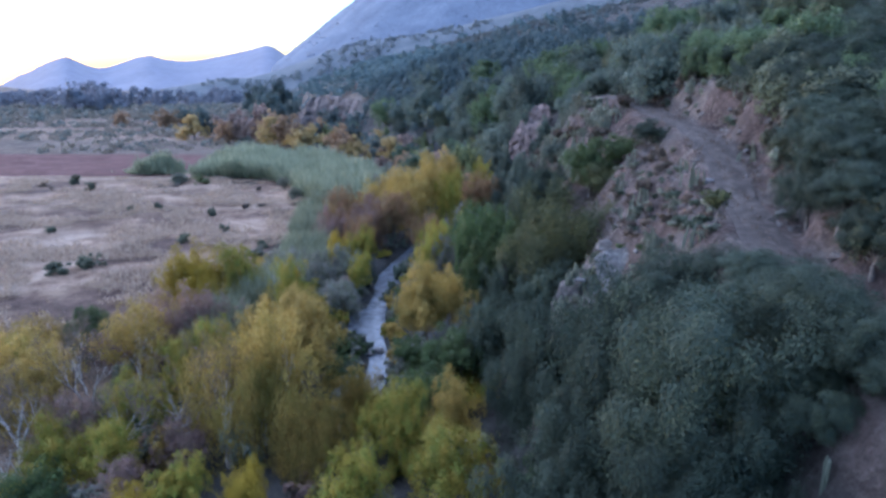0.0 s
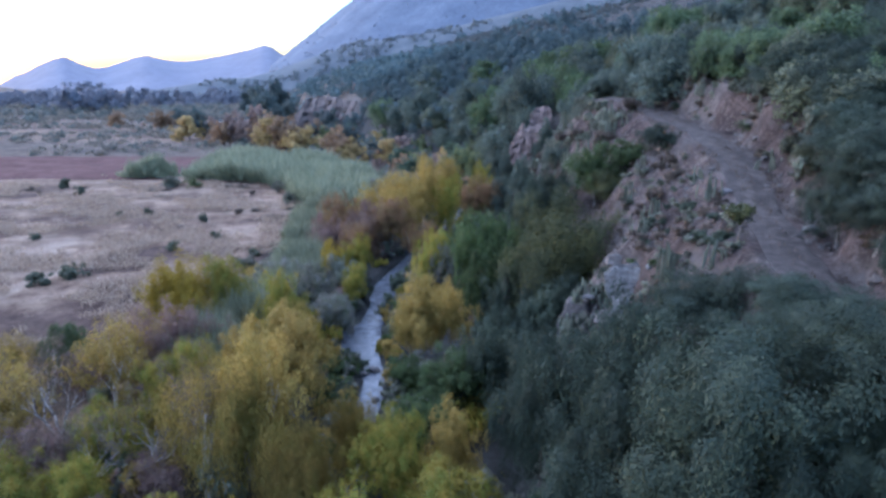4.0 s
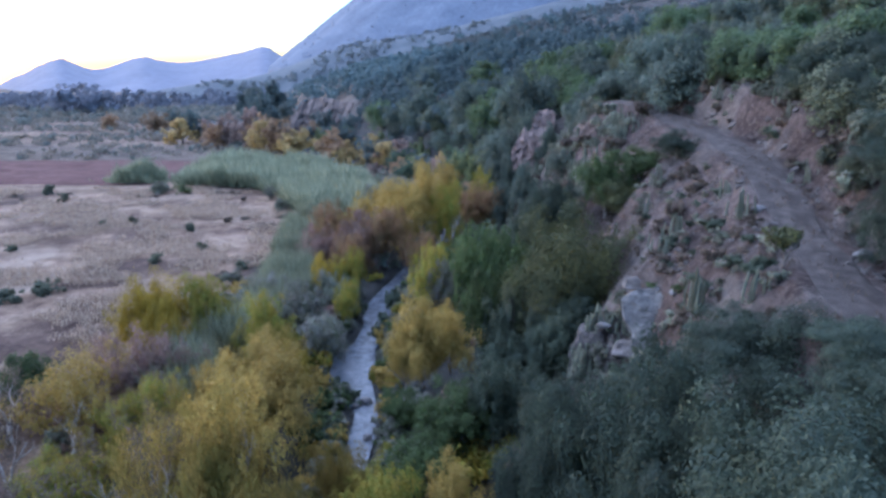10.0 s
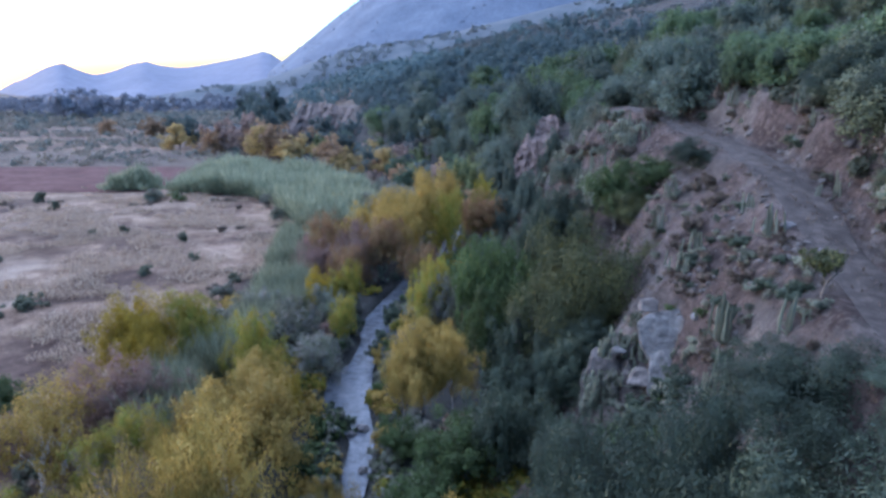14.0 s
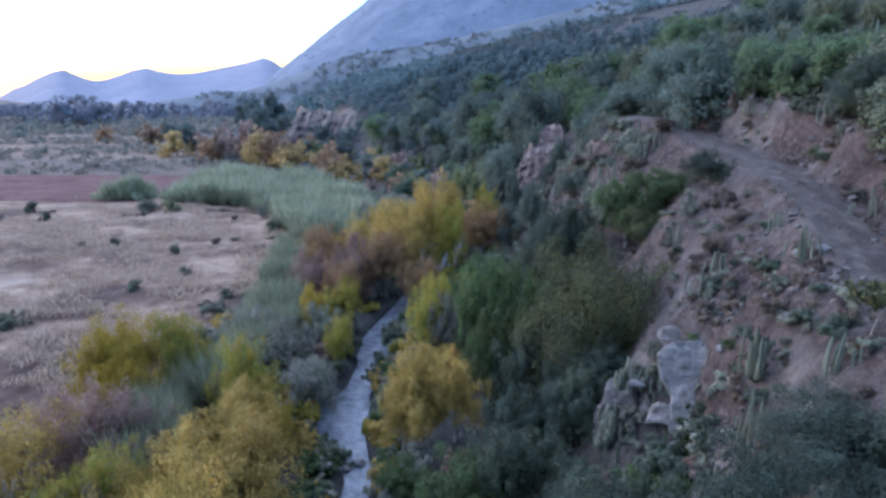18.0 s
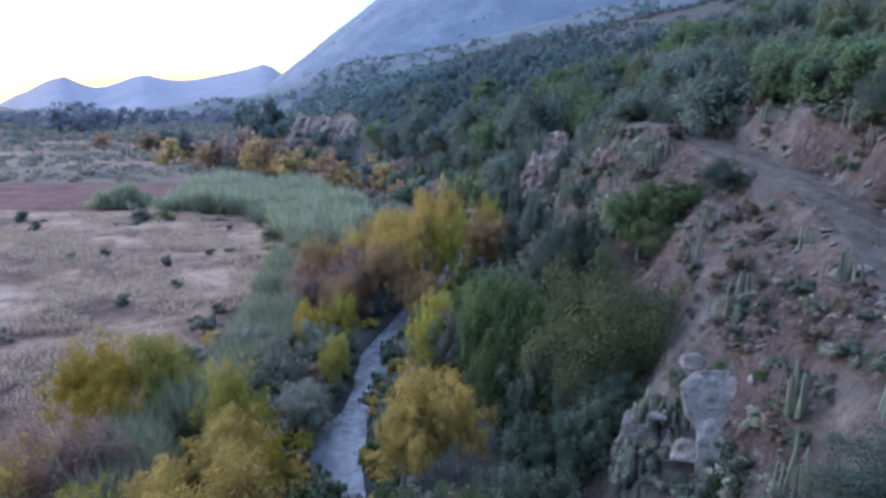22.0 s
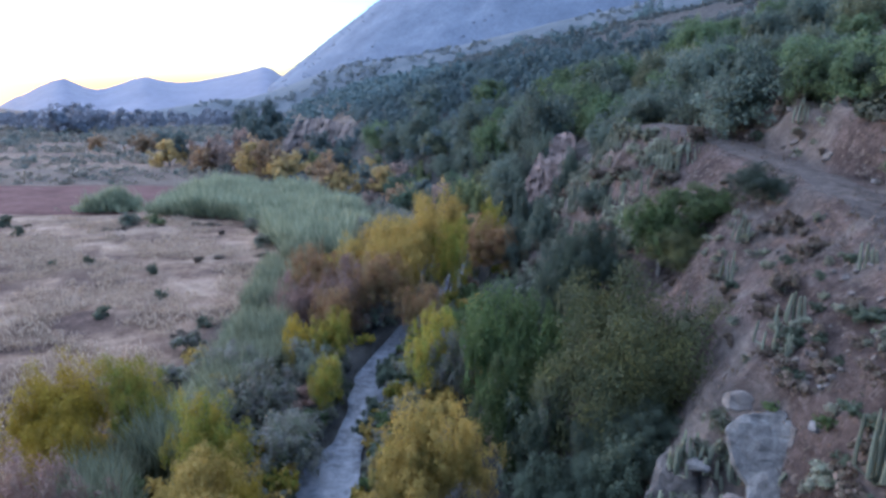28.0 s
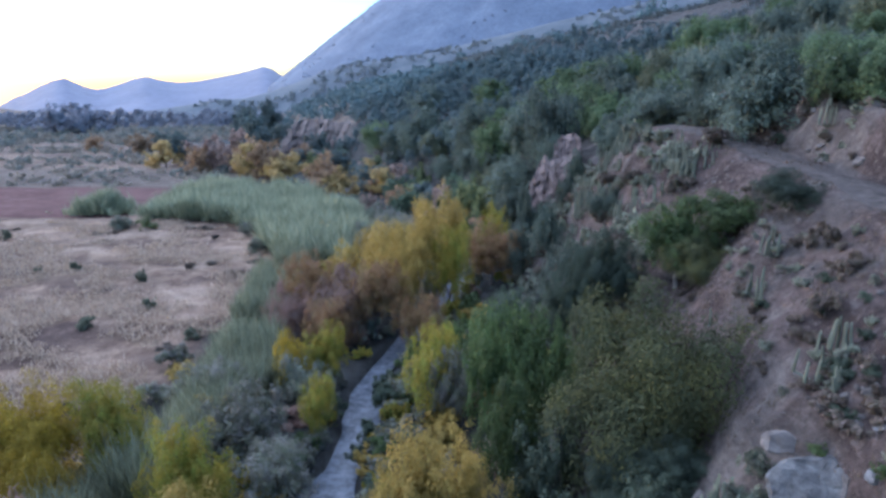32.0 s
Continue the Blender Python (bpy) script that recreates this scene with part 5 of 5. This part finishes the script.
for i in range(6000):
    y = rnd.uniform(22, 50)
    x = rnd.uniform(7, 17)
    d = x - float(trail_x(y))
    if ns >= 290 or d < -6 or (abs(d) < 1.2 and rnd.random() < 0.85) or d > 3.6 or float(vnoise(x, y, 2.5, 91)) < -0.1:
        continue
    ns += 1
    stone(x, y, 0.04 + 0.13 * rnd.random() ** 2, STONES[rnd.randrange(7)], "loose_stone", "loose pale stone on the dirt slope", "stone", "loose stones on the slope", tilt=30)
for i in range(60):
    y = rnd.uniform(20, 54)
    x = float(trail_x(y)) + rnd.uniform(1.5, 3.4)
    stone(x, y, rnd.uniform(0.12, 0.36), STONES[rnd.randrange(7)], "bank_stone", "weathered stone in the cut bank", "stone", "stones in the cut bank", tilt=35)
for cx, cy, sp, k in ((11.4, 28.6, 0.9, 46), (13.6, 25.0, 0.7, 26), (10.0, 31.6, 0.9, 26), (12.6, 33.6, 0.6, 16), (15.4, 32.0, 0.7, 16)):
    for i in range(k):
        x, y = rnd.gauss(cx, sp * 0.6), rnd.gauss(cy, sp)
        stone(x, y, rnd.uniform(0.06, 0.2), STONES[rnd.randrange(7)], "rubble_stone", "angular grey rubble stone beside the track", "stone", "rubble beside the track", tilt=35)
for x, y, r in ((-3.5, 41.4, 0.8), (-3.3, 43.0, 0.9), (-3.0, 46.0, 1.0), (-3.2, 48.6, 0.9), (-2.5, 38.9, 0.8), (-5.6, 45.2, 0.9), (-4.5, 34.6, 0.8), (-2.9, 39.6, 0.6), (-4.9, 34.9, 0.8), (-5.2, 34.2, 0.7), (-3.3, 42.8, 0.6), (-3.5, 37.0, 0.6), (-5.0, 30.2, 0.8), (-4.7, 31.0, 0.7), (-2.6, 27.6, 0.8), (-4.3, 27.4, 0.7)):
    plant("low_dusky" if r > 0.65 else "low_lime", x, y, ground_z(x, y) + r * 1.3, r, "undergrowth by the stream")
for x, y, top, r in ((6.6, 68.6, 6.6, 1.0), (9.6, 69.4, 7.6, 0.9), (10.6, 70.0, 10.0, 0.9), (7.6, 68.4, 5.8, 0.8), (8.6, 73.0, 11.2, 0.9)):
    plant("slope_dusky", x, y, top, r, "trees on the rocky spur")
plant("sapling", 10.75, 25.3, 10.6, 0.8, "scrub on the dirt slope")
for x, y, top, r in ((11.0, 35.2, 9.3, 0.5), (12.0, 36.4, 10.0, 0.5), (9.4, 33.0, 7.4, 0.4), (11.4, 32.4, 9.2, 0.45), (12.6, 38.5, 10.6, 0.5), (10.4, 29.6, 8.2, 0.5)):
    plant("dry_scrub", x, y, top, r, "scrub on the dirt slope")
for i in range(120):
    y = rnd.uniform(22, 46)
    x = float(trail_x(y)) + rnd.uniform(-5.5, -1.6)
    plant(("dry_scrub", "sage_scrub", "low_grey", "dry_scrub")[i % 4], x, y, ground_z(x, y) + rnd.uniform(0.12, 0.4), rnd.uniform(0.15, 0.42), "scrub on the dirt slope")

for i in range(34):
    x, y = rnd.uniform(8.6, 12.2), rnd.uniform(24.6, 32.4)
    if x < float(trail_x(y)) - 1.4:
        r = rnd.uniform(0.3, 0.65)
        plant(("dry_scrub", "low_dusky", "sage_scrub", "dry_scrub")[i % 4], x, y, ground_z(x, y) + r * rnd.uniform(0.6, 1.0), r, "scrub on the dirt slope")

for i in range(60):
    y = rnd.uniform(22, 54)
    x = float(trail_x(y)) + rnd.uniform(1.4, 3.2)
    r = rnd.uniform(0.25, 0.6)
    plant(("dry_scrub", "sage_scrub", "low_dusky", "dry_scrub", "low_grey")[i % 5], x, y, ground_z(x, y) + r * rnd.uniform(0.7, 1.2), r, "scrub on the cut bank")

# ---- cane and dry grass ----
def blades(name, spots2, mat, per, h, w, lean, seed):
    rng = np.random.default_rng(seed)
    p = np.repeat(np.array(spots2), per, 0)
    k = len(p)
    base = p[:, :3] + rng.normal(size=(k, 3)) * np.array([0.12, 0.12, 0])
    hh = p[:, 3:4] * h * rng.uniform(0.6, 1.1, (k, 1))
    t = rng.uniform(0, 6.28, k)
    way = np.stack([np.cos(t) * lean, np.sin(t) * lean, np.ones(k)], 1) * (1 + 0 * hh)
    way = unit(way * (1 + 0.5 * rng.normal(size=(k, 3)) * np.array([1, 1, 0])))
    f0 = rng.uniform(0.0, 0.75, (k, 1)) * (1 if per > 3 else 0)
    a = way * hh * 0.5 * (1 - 0.45 * f0)
    b = np.stack([-np.sin(t), np.cos(t), 0 * t], 1) * w * rng.uniform(0.6, 1.4, (k, 1))
    c = base + np.array([0, 0, 1.0]) * hh * f0 + a
    me = quads(name, c, a, b)
    me.materials.append(mat)
    return new(name, me)


cane = []
for i in range(60000):
    x, y = rnd.uniform(-42, -6), rnd.uniform(70, 118)
    left = np.interp(y, [70, 76, 84, 90, 93, 97, 112, 118], [-14, -17, -20, -25, -37, -38, -38, -36])
    right = np.interp(y, [70, 78, 95, 108, 118], [-9, -8, -10, -22, -33])
    if left + float(vnoise(x, y, 4, 95)) < x < right + float(vnoise(x, y, 4, 96)) and len(cane) < 5200:
        cane.append((x, y, ground_z(x, y), rnd.uniform(0.75, 1.1) * (1 + 0.3 * float(vnoise(x, y, 3, 94)))))
tagged(blades("cane_thicket", cane, M_REED, 16, 2.4, 0.05, 0.6, 4), "dense pale green cane thicket", "cane", kind="stuff")
cane = []
for i in range(60000):
    x, y = rnd.uniform(-17, -5), rnd.uniform(30, 72)
    mid = np.interp(y, [30, 33, 36, 38, 42, 48, 56, 66, 72], [-11.6, -11.8, -12.0, -11.6, -11.2, -10.6, -12.2, -13.5, -13])
    half = np.interp(y, [30, 33, 36, 38, 42, 48, 56, 66, 72], [0.5, 1.3, 1.5, 1.1, 0.9, 1.9, 1.5, 1.4, 1.2])
    if abs(x - mid) < half and float(vnoise(x, y, 2.6, 93)) > -0.35 and len(cane) < 3200:
        cane.append((x, y, ground_z(x, y), rnd.uniform(0.6, 1.1) * (1.35 if y < 39 else 1.0)))
tagged(blades("stream_cane", cane, M_REED, 26, 1.8, 0.026, 0.5, 5), "pale blue-green cane along the stream bank", "cane", kind="stuff")
cane = []
for i in range(1100):
    x, y = -44.5 + rnd.gauss(0, 1.7), 98 + rnd.gauss(0, 1.1)
    cane.append((x, y, ground_z(x, y), rnd.uniform(0.45, 1.1) * (1 - 0.12 * abs(x + 44.5)) * (1 + 0.3 * float(vnoise(x, y, 1.5, 92)))))
tagged(blades("cane_clump", cane, M_REED, 9, 2.6, 0.05, 0.4, 6), "isolated clump of pale cane beside the field", "cane", kind="stuff")
grass = []
for i in range(60000):
    y = 30 + 62 * rnd.random() ** 1.3
    x = -14 - 50 * rnd.random()
    if x < float(stream_x(y)) - 9 and float(vnoise(x, y, 3.5, 97)) + 0.5 * float(vnoise(x, y, 1.2, 98)) > 0.08 and len(grass) < 26000:
        grass.append((x, y, ground_z(x, y), rnd.uniform(0.5, 1.2)))
tagged(blades("dry_grass", grass, M_STRAW, 4, 0.5, 0.03, 0.7, 7), "tufts of dry straw-coloured grass on the field", "grass", kind="stuff")
grass = []
for i in range(9000):
    y = rnd.uniform(18, 66)
    x = float(trail_x(y)) + rnd.uniform(-7, 6)
    off_track = abs(x - float(trail_x(y)))
    if (off_track > 1.0 or off_track < 0.3) and x > float(toe(y)) and float(vnoise(x, y, 2, 99)) > (0.05 if off_track > 1 else -0.3):
        grass.append((x, y, ground_z(x, y), rnd.uniform(0.4, 1.0)))
tagged(blades("slope_grass", grass, LEAVES["dry"], 3, 0.3, 0.03, 0.7, 8), "sparse dry grass on the dirt slope", "grass", kind="stuff")

stalks = []
for i in range(4000):
    x, y = rnd.uniform(27, 64), rnd.uniform(48, 135)
    if x - float(toe(y)) > 21 and float(vnoise(x, y, 8, 85)) > 0.0 and len(stalks) < 720:
        stalks.append((x, y, ground_z(x, y), rnd.uniform(0.6, 1.15)))
tagged(blades("hillside_cactus_scrub", stalks, LEAVES["sage"], 5, 2.5, 0.1, 0.3, 10), "pale upright cactus scrub crowding the upper hillside", "scrub", kind="stuff")
